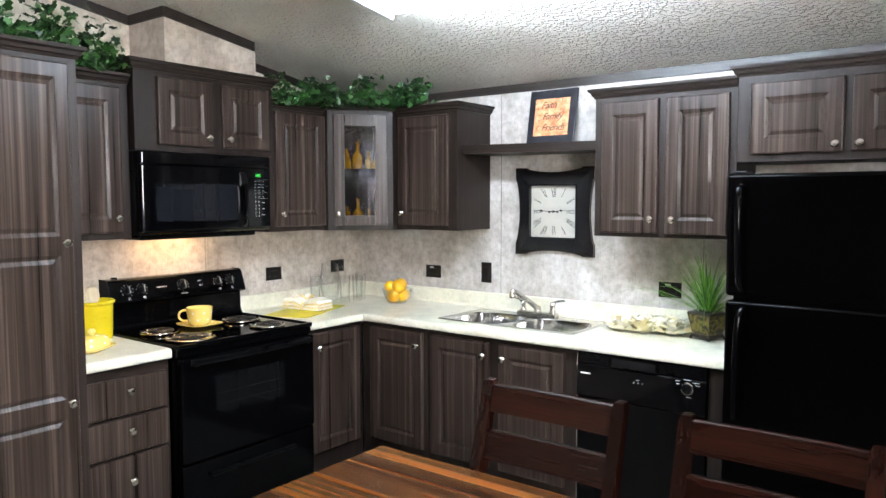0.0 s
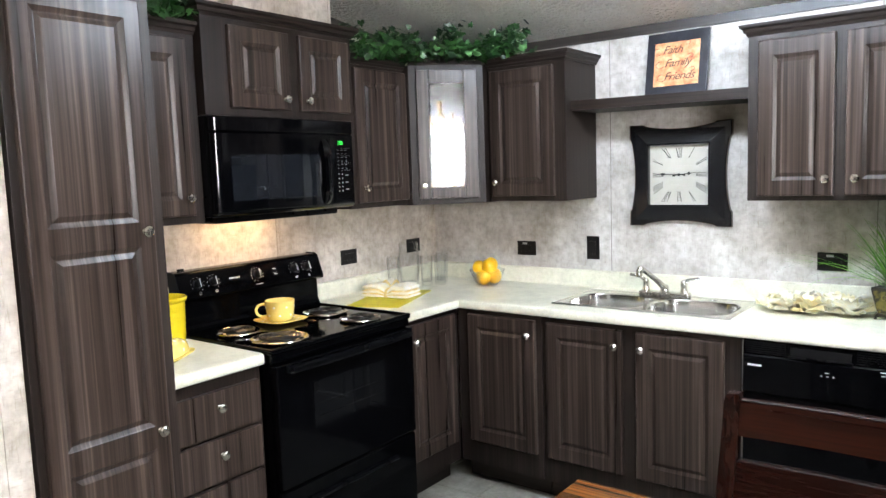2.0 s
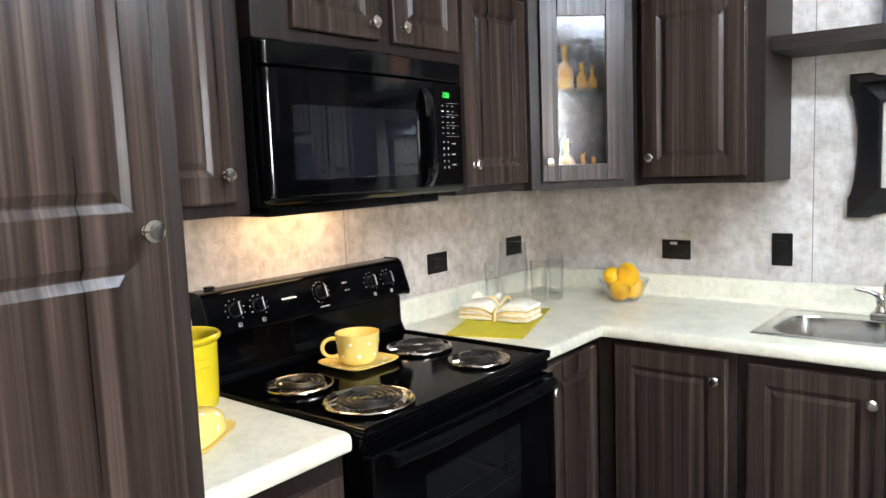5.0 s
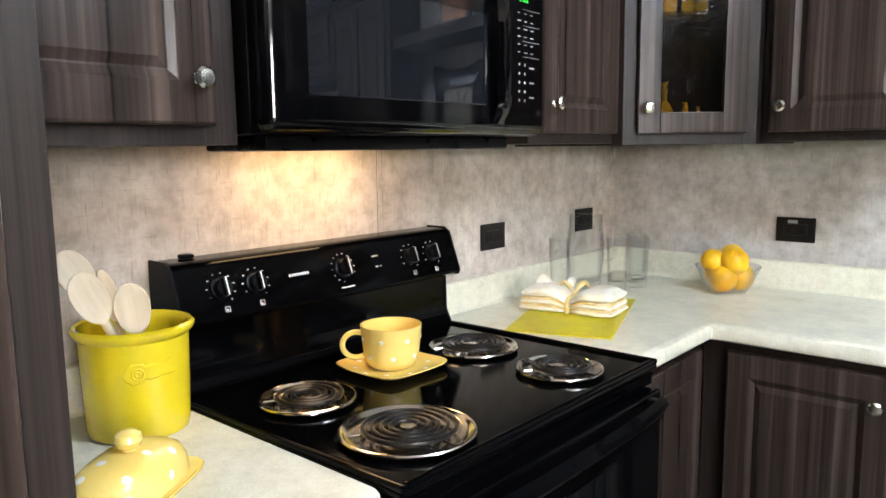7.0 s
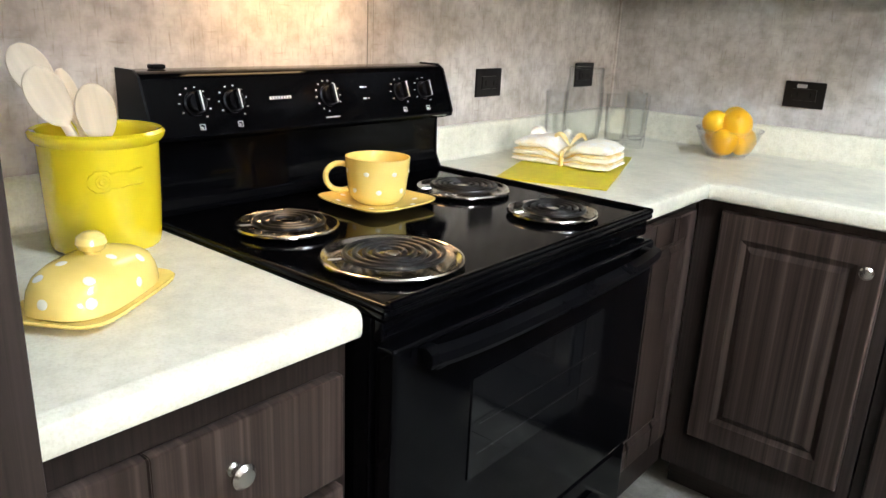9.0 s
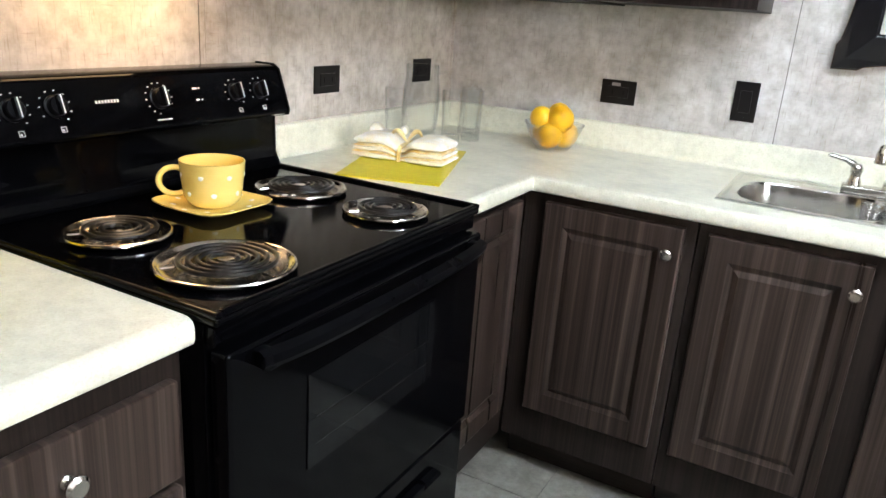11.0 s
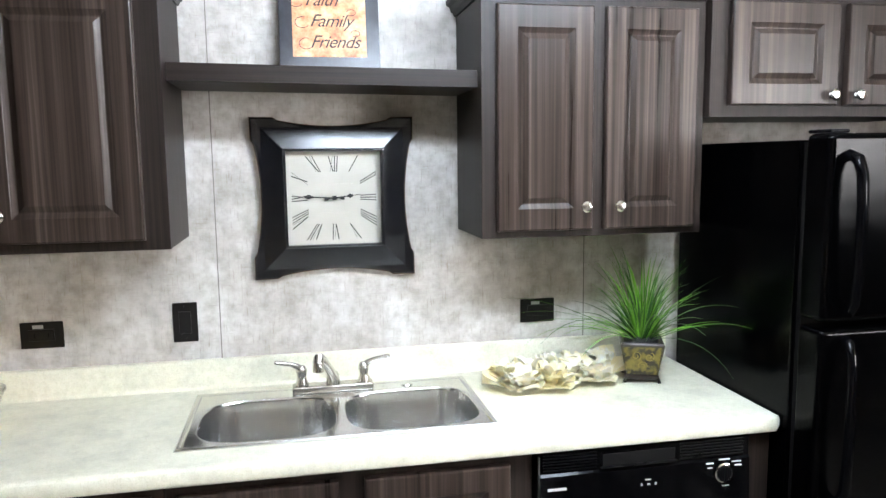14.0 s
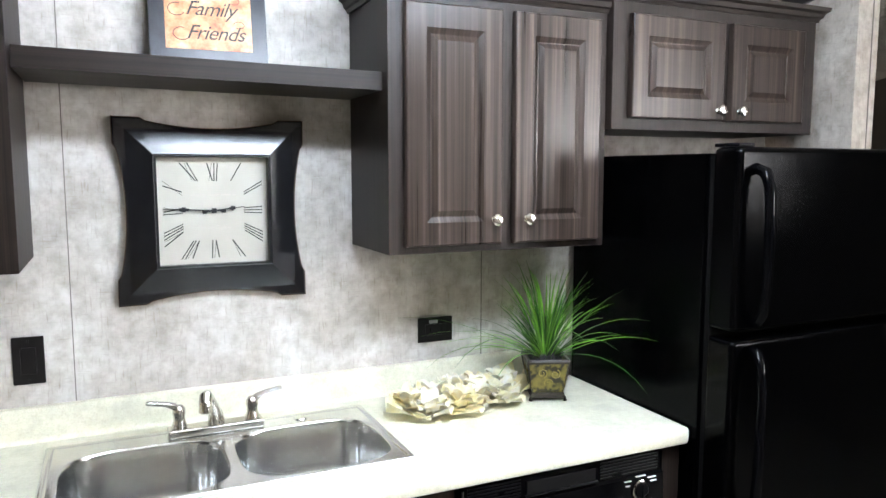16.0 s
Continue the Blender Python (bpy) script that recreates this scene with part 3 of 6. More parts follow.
door(c, 0.022, 0.370, 1.385, 1.990, 0.326, [(0.032, 0.068)])
crown(c, 0.427, 0.326, 2.008, left=False)
# right of the clock
c = thing("wall_cabinet", SINK_SIDE(1.842), "dark wood-look wall cabinet with two tall raised-panel doors", "cabinet", "wall cabinets")
carcass(c, 0.648, 0.310, 1.357, 2.000)
door(c, 0.041, 0.311, 1.376, 1.976, 0.310, [(0.245, 0.064)])
door(c, 0.348, 0.618, 1.376, 1.976, 0.310, [(0.036, 0.064)])
crown(c, 0.648, 0.310, 1.998, right=False)
# over the fridge
c = thing("wall_cabinet", SINK_SIDE(2.494), "short dark wood-look wall cabinet with two doors above the fridge", "cabinet", "wall cabinets")
carcass(c, 0.789, 0.330, 1.682, 2.034)
door(c, 0.054, 0.394, 1.714, 1.999, 0.330, [(0.316, 0.028)], stile=0.054)
door(c, 0.423, 0.725, 1.714, 1.999, 0.330, [(0.030, 0.028)], stile=0.054)
crown(c, 0.789, 0.330, 2.032)

# diagonal corner cabinet with a glass door, hollow inside
c = thing("corner_cabinet", pose(0, 0, 0), "dark wood-look diagonal corner cabinet with rippled glass door", "cabinet", "wall cabinets")
DL, DR = (0.352, -0.614), (0.612, -0.354)
DZ0, DZ1 = 1.355, 2.030
foot = [(0.004, -0.004), (0.004, -0.614), DL, DR, (0.612, -0.004)]


def slab(pts, z0, z1):
    bm_ = bmesh.new()
    a, b_ = [bm_.verts.new((*p, z0)) for p in pts], [bm_.verts.new((*p, z1)) for p in pts]
    bm_.faces.new(a), bm_.faces.new(b_[::-1])
    for i in range(len(pts)):
        j = (i + 1) % len(pts)
        bm_.faces.new((a[i], b_[i], b_[j], a[j]))
    return bm_


part("bottom_panel", slab(foot, DZ0, DZ0 + 0.016), FRAME_X, c)
part("top_panel", slab(foot, DZ1 - 0.016, DZ1), FRAME_X, c)
inner = [(0.006, -0.006), (0.006, -0.59), (0.33, -0.59), (0.59, -0.33), (0.59, -0.006)]
part("shelf", slab(inner, 1.698, 1.706), GLASS, c, "clear glass shelf")
for run in ([DL, (0.004, -0.614)], [(0.612, -0.004), DR]):
    bm = bmesh.new()
    extrude_profile(bm, run, [(0.0, DZ0 + 0.016), (0.014, DZ0 + 0.016), (0.014, DZ1 - 0.016), (0.0, DZ1 - 0.016)])
    part("side_panel", bm, FRAME, c)
bm = bmesh.new()
extrude_profile(bm, [(0.004, -0.600), (0.004, -0.004), (0.598, -0.004)], [(0.0, DZ0 + 0.016), (0.004, DZ0 + 0.016), (0.004, DZ1 - 0.016), (0.0, DZ1 - 0.016)])
part("back_panel", bm, FRAME, c)
DW = math.dist(DL, DR)
front = pose(DL[0], DL[1], 0, 0, 0, 45)
bm = bmesh.new()
for x0, x1, z0, z1 in ((0, 0.04, DZ0, DZ1), (DW - 0.04, DW, DZ0, DZ1), (0.04, DW - 0.04, DZ0, DZ0 + 0.035), (0.04, DW - 0.04, DZ1 - 0.035, DZ1)):
    box(bm, x0, x1, -0.003, 0.016, z0, z1, 0.001)
part("face_frame", bm, FRAME, c, "", front)
bm = bmesh.new()
GX0, GX1, GZ0, GZ1 = 0.096, 0.266, 1.440, 1.940
for x0, x1, z0, z1 in ((0.036, GX0, 1.384, 2.004), (GX1, DW - 0.034, 1.384, 2.004), (GX0, GX1, 1.384, GZ0), (GX0, GX1, GZ1, 2.004)):
    box(bm, x0, x1, -0.023, -0.004, z0, z1, 0.003)
d = part("door", bm, FOIL, c, "", front)
part("pane", boxed(GX0 - 0.004, GX1 + 0.004, -0.016, -0.011, GZ0 - 0.004, GZ1 + 0.004), RAIN, d, "rippled obscure glass pane")
knob(d, 0.058, -0.023, 1.452)
bm = bmesh.new()
extrude_profile(bm, [DL, DR], [(o + 0.003, DZ1 - 0.002 + h) for o, h in CROWN])
part("crown_moulding", bm, FRAME_X, c)


def bottle(x, y, z, s, label, kind="bottle", m=AMBER):
    bm_ = bmesh.new()
    r, h = 0.024 * s, 0.13 * s
    lathe(bm_, [(0, 0.0), (r, 0.0), (r, h * 0.45), (r * 0.9, h * 0.52), (r * 0.32, h * 0.66), (r * 0.3, h * 0.95), (r * 0.42, h), (r * 0.24, h), (r * 0.2, h * 0.66), (r * 0.8, h * 0.48), (r * 0.88, 0.004), (0, 0.004)], 16)
    return tagged(part(kind, bm_, m, None, label, pose(x, y, z)), "", "bottle", "amber bottles")


for z in (DZ0 + 0.016, 1.706):
    for x, y, s in ((0.31, -0.42, 0.9), (0.36, -0.38, 1.25), (0.405, -0.335, 0.8), (0.345, -0.44, 0.7), (0.43, -0.30, 0.7)):
        bottle(x, y, z, s, "small amber glass bottle on the cabinet shelf")

# shelf between the wall cabinets
c = thing("wall_shelf", pose(1.046, 0, 1.776, 0, 0.85, 0), "thick dark wood-look wall shelf between two cabinets", "shelf")
part("board", boxed(0.0, 0.796, -0.274, -0.002, 0.0, 0.045, 0.001), FRAME_X, c)
part("front_edge", boxed(0.0, 0.796, -0.2765, -0.2745, 0.0, 0.045, 0.0007), FRAME_X, c, "dark edge band")

# base cabinets
BASE = "dark wood-look base cabinet with raised-panel door"
c = thing("drawer_cabinet", STOVE_SIDE(-2.206), "dark wood-look base cabinet with three drawers", "cabinet", "base cabinets")
carcass(c, 0.426, 0.590, 0.0, 0.865, 0.10)
for z0, z1 in ((0.668, 0.818), (0.506, 0.654), (0.150, 0.492)):
    bm = bmesh.new()
    box(bm, 0.0, 0.380, -0.019, 0.0, 0.0, z1 - z0, 0.004)
    d = part("drawer_front", bm, FOIL, c, "", pose(0.025, -0.591, z0))
    knob(d, 0.211, -0.019, (z1 - z0) * 0.62 if z0 > 0.2 else 0.24)
c = thing("base_cabinet", STOVE_SIDE(-1.012), BASE, "cabinet", "base cabinets")
carcass(c, 0.430, 0.575, 0.0, 0.865, 0.10)
door(c, 0.034, 0.392, 0.205, 0.838, 0.575, [(0.050, 0.555)])
c = thing("base_cabinet", SINK_SIDE(0.578), BASE, "cabinet", "base cabinets")
carcass(c, 0.462, 0.575, 0.0, 0.865, 0.10)
door(c, 0.066, 0.434, 0.215, 0.838, 0.575, [(0.336, 0.553)])
c = thing("base_cabinet", SINK_SIDE(1.042), "dark wood-look sink base cabinet with two raised-panel doors", "cabinet", "base cabinets")
part("body", boxed(0.002, 0.856, -0.556, -0.003, 0.10, 0.62, 0.001), FRAME, c)
part("face_frame", boxed(0.001, 0.857, -0.575, -0.556, 0.10, 0.865, 0.0015), FRAME, c)
part("toe_kick", boxed(0.002, 0.856, -0.505, -0.49, 0, 0.10), FRAME_X, c)
door(c, 0.026, 0.384, 0.215, 0.836, 0.575, [(0.332, 0.553)])
door(c, 0.444, 0.797, 0.215, 0.836, 0.575, [(0.028, 0.553)])
tagged(part("end_panel", boxed(2.482, 2.545, -0.585, -0.003, 0.0, 0.865, 0.002), FRAME, None, "narrow dark wood-look panel beside the dishwasher"), "", "cabinet panel")

# worktops: an L with a hole for the sink, and a short piece beside the pantry
TOP, FRONT = 0.905, 0.612


def worktop(name, pieces, label, lip_lines, edge_lines):
    o = thing(name, pose(0, 0, 0), label, "countertop")
    bm_ = bmesh.new()
    for x0, x1, y0, y1 in pieces:
        box(bm_, x0, x1, y0, y1, TOP - 0.038, TOP)
    bmesh.ops.remove_doubles(bm_, verts=bm_.verts, dist=0.0005)
    part("slab", bm_, LAMINATE, o)
    bm_ = bmesh.new()
    for line in edge_lines:
        prof = [(0.0, TOP - 0.042), (0.010, TOP - 0.042), (0.0165, TOP - 0.038), (0.0195, TOP - 0.030), (0.0195, TOP - 0.013), (0.016, TOP - 0.005), (0.009, TOP - 0.001), (0.0, TOP)]
        extrude_profile(bm_, line, prof)
    part("front_edge", bm_, LAMINATE, o, "rounded laminate edge")
    bm_ = bmesh.new()
    for line in lip_lines:
        prof = [(0.0, TOP), (0.026, TOP), (0.020, TOP + 0.005), (0.018, TOP + 0.012), (0.018, TOP + 0.076), (0.014, TOP + 0.084), (0.006, TOP + 0.087), (0.0, TOP + 0.087)]
        extrude_profile(bm_, line, prof)
    part("backsplash", bm_, LAMINATE, o, "low laminate upstand along the wall")
    return o


E0 = FRONT - 0.0195
SX0, SX1, SY0, SY1 = 1.075, 1.825, -0.495, -0.105
worktop("countertop", [(0.003, SX0, -E0, -0.003), (SX0, SX1, -E0, SY0), (SX0, SX1, SY1, -0.003), (SX1, 2.548, -E0, -0.003), (0.003, E0, -1.012, -E0)],
        "L-shaped cream speckled laminate countertop with rounded edge", [[(0.003, -1.012), (0.003, -0.003), (2.548, -0.003)]],
        [[(E0, -1.012), (E0, -E0), (2.540, -E0), (2.548, -E0 + 0.008), (2.548, -0.004)]])
worktop("countertop", [(0.003, E0 + 0.01, -2.206, -1.782)], "short cream speckled laminate countertop between pantry and stove",
        [[(0.003, -2.206), (0.003, -1.782)]], [[(E0 + 0.01, -2.206), (E0 + 0.01, -1.782)]])

# ---- ceiling lamps ----


def ceiling_lamp(x, y, slope, glow, turn=0.0):
    """A wrap-round fluorescent light on the sloping ceiling."""
    o = thing("ceiling_light", pose(x, y, top_at(y), math.degrees(math.atan(slope))) @ pose(0, 0, 0, 0, 0, turn), "long lit fluorescent ceiling light with white diffuser", "lamp", "ceiling lights")
    hx, hy = 0.60, 0.15
    part("housing", boxed(-hx, hx, -hy + 0.09, hy - 0.09, -0.012, -0.001, 0.002), WHITE_PAINT, o)
    run = [(-hx + 0.016, 0), (hx - 0.016, 0)]
    bm_ = bmesh.new()
    extrude_profile(bm_, run, [(hy - 0.024, -0.103), (hy - 0.07, -0.112), (-hy + 0.07, -0.112), (-hy + 0.024, -0.103), (-hy + 0.024, -0.099), (hy - 0.024, -0.099)])
    part("diffuser", bm_, glow, o, "glowing white diffuser panel")
    # added flared sides, brighter than the panel, throw extra light upwards and outwards
    for s_ in (-1, 1):
        bm_ = bmesh.new()
        extrude_profile(bm_, run, [(s_ * (hy - 0.085), -0.0125), (s_ * hy, -0.066), (s_ * (hy - 0.023), -0.102), (s_ * (hy - 0.027), -0.098), (s_ * (hy - 0.006), -0.066), (s_ * (hy - 0.089), -0.0160)])
        part("side_boost", bm_, SIDE_BOOST, o, "diffuser side given extra glow")
    for x_ in (-hx, hx - 0.0155):
        part("end_cap", boxed(x_, x_ + 0.0155, -hy - 0.003, hy + 0.003, -0.116, -0.0125, 0.004), WHITE_PAINT, o)


ceiling_lamp(2.00, -1.39, -RISE, DIFFUSER)

# ---- stove ----
RY = -1.776
c = thing("electric_range", STOVE_SIDE(RY), "glossy black freestanding electric range with coil burners", "stove")
W = 0.757
part("body", boxed(0.003, W - 0.003, -0.628, -0.02, 0.03, 0.893, 0.003), BLACK, c)
part("plinth", boxed(0.03, W - 0.03, -0.58, -0.05, 0.0, 0.0295), BLACK_SATIN, c)
bm = bmesh.new()
box(bm, 0.0, W, -0.655, -0.03, 0.8935, 0.910, 0.007, 3)
part("cooktop", bm, BLACK, c)
for x0, x1, y0, y1 in ((0.0, 0.014, -0.655, -0.03), (W - 0.014, W, -0.655, -0.03), (0.0145, W - 0.0145, -0.655, -0.640)):
    part("cooktop_lip", boxed(x0, x1, y0, y1, 0.906, 0.917, bevel=0.004), BLACK, c)
bm = bmesh.new()
extrude_profile(bm, [(0.004, 0.0), (W - 0.004, 0.0)],
                [(0.020, 0.9115), (0.098, 0.9115), (0.088, 0.922), (0.079, 0.940), (0.076, 0.970), (0.076, 1.030), (0.084, 1.036), (0.112, 1.039), (0.121, 1.044), (0.123, 1.052), (0.090, 1.142), (0.084, 1.150), (0.072, 1.154), (0.020, 1.154)])
guard = part("backguard", bm, BLACK, c, "tall glossy black control panel")
for x in (0.0, W - 0.004):
    bm = bmesh.new()
    pts = [(0.018, 0.9105), (0.098, 0.9105), (0.080, 0.945), (0.078, 1.030), (0.122, 1.040), (0.126, 1.052), (0.092, 1.146), (0.076, 1.157), (0.018, 1.157)]
    a, b = [bm.verts.new((x, -p, z)) for p, z in pts], [bm.verts.new((x + 0.004, -p, z)) for p, z in pts]
    bm.faces.new(a), bm.faces.new(b[::-1])
    for i in range(len(a)):
        bm.faces.new((a[i], b[i], b[(i + 1) % len(a)], a[(i + 1) % len(a)]))
    part("end_cap", bm, BLACK_SATIN, guard)
SLOPE = math.degrees(math.atan2(0.033, 0.090))


def on_panel(x, up=0.0):
    """A place on the sloping panel: its own z axis stands out from it."""
    z = 1.097 + up
    y = -(0.123 - (z - 1.052) * 0.033 / 0.090)
    return pose(x, y, z, 90 - SLOPE, 0, 0)


def ring_marks(n, r, skip, size):
    bm_ = bmesh.new()
    for i in range(n):
        a = math.tau * i / n + 0.2
        if i in skip:
            continue
        x, y = r * math.sin(a), r * math.cos(a)
        box(bm_, x - size, x + size, y - size * 0.6, y + size * 0.6, 0.0, 0.0006)
    return bm_


for x, big in ((0.092, 0), (0.168, 0), (0.389, 1), (0.596, 0), (0.672, 0)):
    bm = bmesh.new()
    r = 0.0175 if not big else 0.019
    lathe(bm, [(r + 0.003, 0.0), (r + 0.003, 0.002), (r, 0.003), (r * 0.96, 0.012), (r * 0.86, 0.014), (0, 0.014)], 24)
    box(bm, -0.005, 0.005, -r, r, 0.012, 0.024, 0.002)
    k = part("control_knob", bm, BLACK_SATIN, guard, "black control knob with white pointer", on_panel(x, 0.004))
    part("pointer", boxed(-0.0012, 0.0012, -r * 0.95, r * 0.95, 0.0241, 0.0246), MARK, k)
    part("scale_marks", ring_marks(11 if not big else 14, 0.029 if not big else 0.031, (5, 6), 0.0016), MARK, guard, "small white dial marks", on_panel(x, 0.004))
    if not big:
        bm = bmesh.new()
        for x0, x1, y0, y1 in ((-0.005, 0.005, -0.005, -0.004), (-0.005, 0.005, 0.004, 0.005), (-0.005, -0.004, -0.004, 0.004), (0.004, 0.005, -0.004, 0.004), (-0.003, 0.0005, -0.003, 0.0005)):
            box(bm, x0, x1, y0, y1, 0, 0.0006)
        part("burner_symbol", bm, MARK, guard, "", on_panel(x + 0.004, -0.034))
bm = bmesh.new()
for i in range(8):
    box(bm, -0.025 + i * 0.0065, -0.025 + i * 0.0065 + 0.0036, -0.0028, 0.0028, 0, 0.0006)
part("maker_mark", bm, MARK, guard, "small pale bar mark", on_panel(0.272, 0.006))
for x, y, w in ((-0.01, 0.012, 0.012), (-0.006, -0.012, 0.008), (0.006, 0.012, 0.003), (0.008, -0.012, 0.003)):
    part("indicator_mark", boxed(x, x + w, y - 0.0015, y + 0.0015, 0, 0.0006), MARK, guard, "", on_panel(0.488, 0.006))
bm = bmesh.new()
box(bm, -0.018, 0.018, -0.0012, 0.0012, 0, 0.0006)
part("indicator_mark", bm, MARK, guard, "", on_panel(0.389, -0.036))
part("vent_cap", boxed(0.05, 0.075, -0.05, -0.03, 1.1545, 1.163, 0.003), BLACK_SATIN, guard)


def burner(x, y, r):
    bm_ = bmesh.new()
    lathe(bm_, [(r * 1.0, 0.0), (r * 1.0, 0.0030), (r * 0.985, 0.0050), (r * 0.960, 0.0056), (r * 0.940, 0.0046), (r * 0.915, 0.0012), (r * 0.87, -0.0028), (r * 0.78, -0.0044), (r * 0.45, -0.0050), (r * 0.2, -0.0055), (0, -0.0055)], 48)
    o = part("drip_bowl", bm_, CHROME, c, "chrome drip bowl", pose(x, y, 0.9162))
    bm_ = bmesh.new()
    turns, n = (4.2, 150) if r > 0.095 else (3.3, 120)
    pts = []
    for i in range(n + 1):
        t = i / n
        a, rr = t * turns * math.tau - 0.9, 0.018 + (r * 0.735 - 0.018) * t
        pts.append((rr * math.cos(a), rr * math.sin(a), 0.0085))
    tube(bm_, pts, 0.0042, 8)
    part("coil", bm_, COIL, o, "dark coiled heating element")
    bm_ = bmesh.new()
    for k in range(3):
        a = k * math.tau / 3 + 0.5
        d_ = Vector((math.cos(a), math.sin(a), 0))
        tube(bm_, [d_ * 0.012 + Vector((0, 0, 0.003)), d_ * r * 0.88 + Vector((0, 0, 0.003))], 0.0020, 6)
    lathe(bm_, [(0, 0.006), (0.012, 0.006), (0.012, 0.009), (0, 0.0095)], 16)
    part("support", bm_, CHROME, o)


burner(0.146, -0.525, 0.109), burner(0.141, -0.285, 0.087), burner(0.592, -0.297, 0.100), burner(0.570, -0.535, 0.087)
# front of the stove
part("control_strip", boxed(0.004, W - 0.004, -0.646, -0.629, 0.862, 0.8925, 0.004), BLACK, c)
bm = bmesh.new()
box(bm, 0.006, W - 0.006, -0.668, -0.630, 0.402, 0.858, 0.008, 3)
d = part("oven_door", bm, BLACK, c, "glossy black oven door with window")
part("window", boxed(0.170, 0.560, -0.6705, -0.6685, 0.590, 0.762, 0.0008), GLASS_BLACK, d, "dark oven window")
bm = bmesh.new()
for i in range(2):
    tube(bm, [(0.19, -0.6706, 0.630 + i * 0.05), (0.54, -0.6706, 0.630 + i * 0.05)], 0.0006, 5)
part("rack", bm, PLATE, d, "faint oven rack wires")
bm = bmesh.new()
pts = [(0.045 + 0.667 * t, -0.708 + 0.018 * (2 * t - 1) ** 4, 0.842) for t in [i / 16 for i in range(17)]]
extrude_profile(bm, [(p[0], p[1]) for p in pts], [(-0.010, 0.832), (0.006, 0.830), (0.010, 0.838), (0.008, 0.850), (-0.006, 0.856), (-0.012, 0.848)])
for x in (0.050, W - 0.075):
    box(bm, x, x + 0.025, -0.700, -0.666, 0.826, 0.852, 0.005)
part("handle", bm, BLACK_SATIN, d, "long black oven handle")
bm = bmesh.new()
box(bm, 0.006, W - 0.006, -0.662, -0.630, 0.065, 0.394, 0.008, 3)
d = part("storage_drawer", bm, BLACK, c)
bm = bmesh.new()
extrude_profile(bm, [(0.14, -0.662), (0.62, -0.662)], [(0.0, 0.335), (0.016, 0.332), (0.020, 0.324), (0.014, 0.318), (0.0, 0.322)])
part("pull_lip", bm, BLACK_SATIN, d)

# ---- microwave ----
c = thing("microwave", STOVE_SIDE(-1.773), "black over-the-range microwave with green display", "microwave")
MWW, BODY_W = 0.715, 0.750
part("body", boxed(0.0, BODY_W, -0.352, -0.004, 1.376, 1.747, 0.003), BLACK_SATIN, c)
part("base", boxed(0.03, MWW - 0.06, -0.345, -0.175, 1.350, 1.3755, 0.006), BLACK_SATIN, c)
EDGE = 0.026


def arc(x):
    """The front's line in plan: gently bowed, with a full round at its free edge."""
    y = -0.392 - 0.020 * (1 - (2 * x / MWW - 1) ** 2)
    return y + (EDGE - math.sqrt(EDGE * EDGE - (EDGE - x) ** 2) if x < EDGE else 0.0)


def bowed(x0, x1, z0, z1, lift=0.0, thick=0.03, n=12, low=0.005, high=0.005):
    bm_ = bmesh.new()
    xs = [x0 + (x1 - x0) * i / n for i in range(n + 1)]
    if x0 < 0.001:
        xs = [EDGE * (1 - math.cos(i * math.pi / 20)) for i in range(10)] + [x for x in xs if x > EDGE]
    e0, e1 = min(low, thick * 0.8), min(high, thick * 0.4)
    prof = [(-thick, z0)] + [(-e0 + e0 * math.sin(k * math.pi / 12), z0 + e0 - e0 * math.cos(k * math.pi / 12)) for k in range(7)] + [(0, z1 - e1), (-e1, z1), (-thick, z1)]
    extrude_profile(bm_, [(x, arc(x) - lift) for x in xs], prof)
    return bm_


part("vent_strip", bowed(0.0, MWW, 1.690, 1.746), MW_BLACK, c, "glossy black upper strip")
for i in range(9):
    bm = bmesh.new()
    tube(bm, [(0.06 + i * 0.075, arc(0.06 + i * 0.075) - 0.001, 1.741), (0.10 + i * 0.075, arc(0.1 + i * 0.075) - 0.001, 1.741)], 0.0012, 5)
    part("vent_slot", bm, SHADOW_GAP, c)
d = part("door", bowed(0.0, 0.567, 1.377, 1.688, low=0.022), MW_BLACK, c, "glossy black microwave door")
part("window", bowed(0.073, 0.500, 1.432, 1.604, 0.0012, 0.004), MW_WINDOW, d, "grey-black see-through window")
bm = bmesh.new()
rows = []
for t in [k / 14 for k in range(15)]:
    z, out = 1.398 + 0.268 * t, 0.030 * (1 - abs(2 * t - 1) ** 5) + 0.002
    rows.append([bm.verts.new((0.536 + w, arc(0.536) - out * f, z)) for w, f in ((-0.020, -0.2), (-0.020, 0.55), (-0.012, 0.92), (0.0, 1.0), (0.012, 0.92), (0.019, 0.55), (0.019, -0.2))])
bm.faces.new(rows[0]), bm.faces.new(rows[-1][::-1])
for a, b in zip(rows, rows[1:]):
    for k in range(7):
        bm.faces.new((a[k], a[(k + 1) % 7], b[(k + 1) % 7], b[k]))
part("handle", bm, MW_BLACK, d, "curved black door handle")
p = part("control_panel", bowed(0.569, MWW, 1.377, 1.688, low=0.022), MW_BLACK, c)
at = lambda x, z: (x, arc(x) - 0.0008, z)


def flat_marks(marks, m, name, label=""):
    bm_ = bmesh.new()
    for x, z, w, h in marks:
        x -= 0.026
        box(bm_, x - w / 2, x + w / 2, arc(x) - 0.0012, arc(x) + 0.001, z - h / 2, z + h / 2)
    return part(name, bm_, m, p, label)


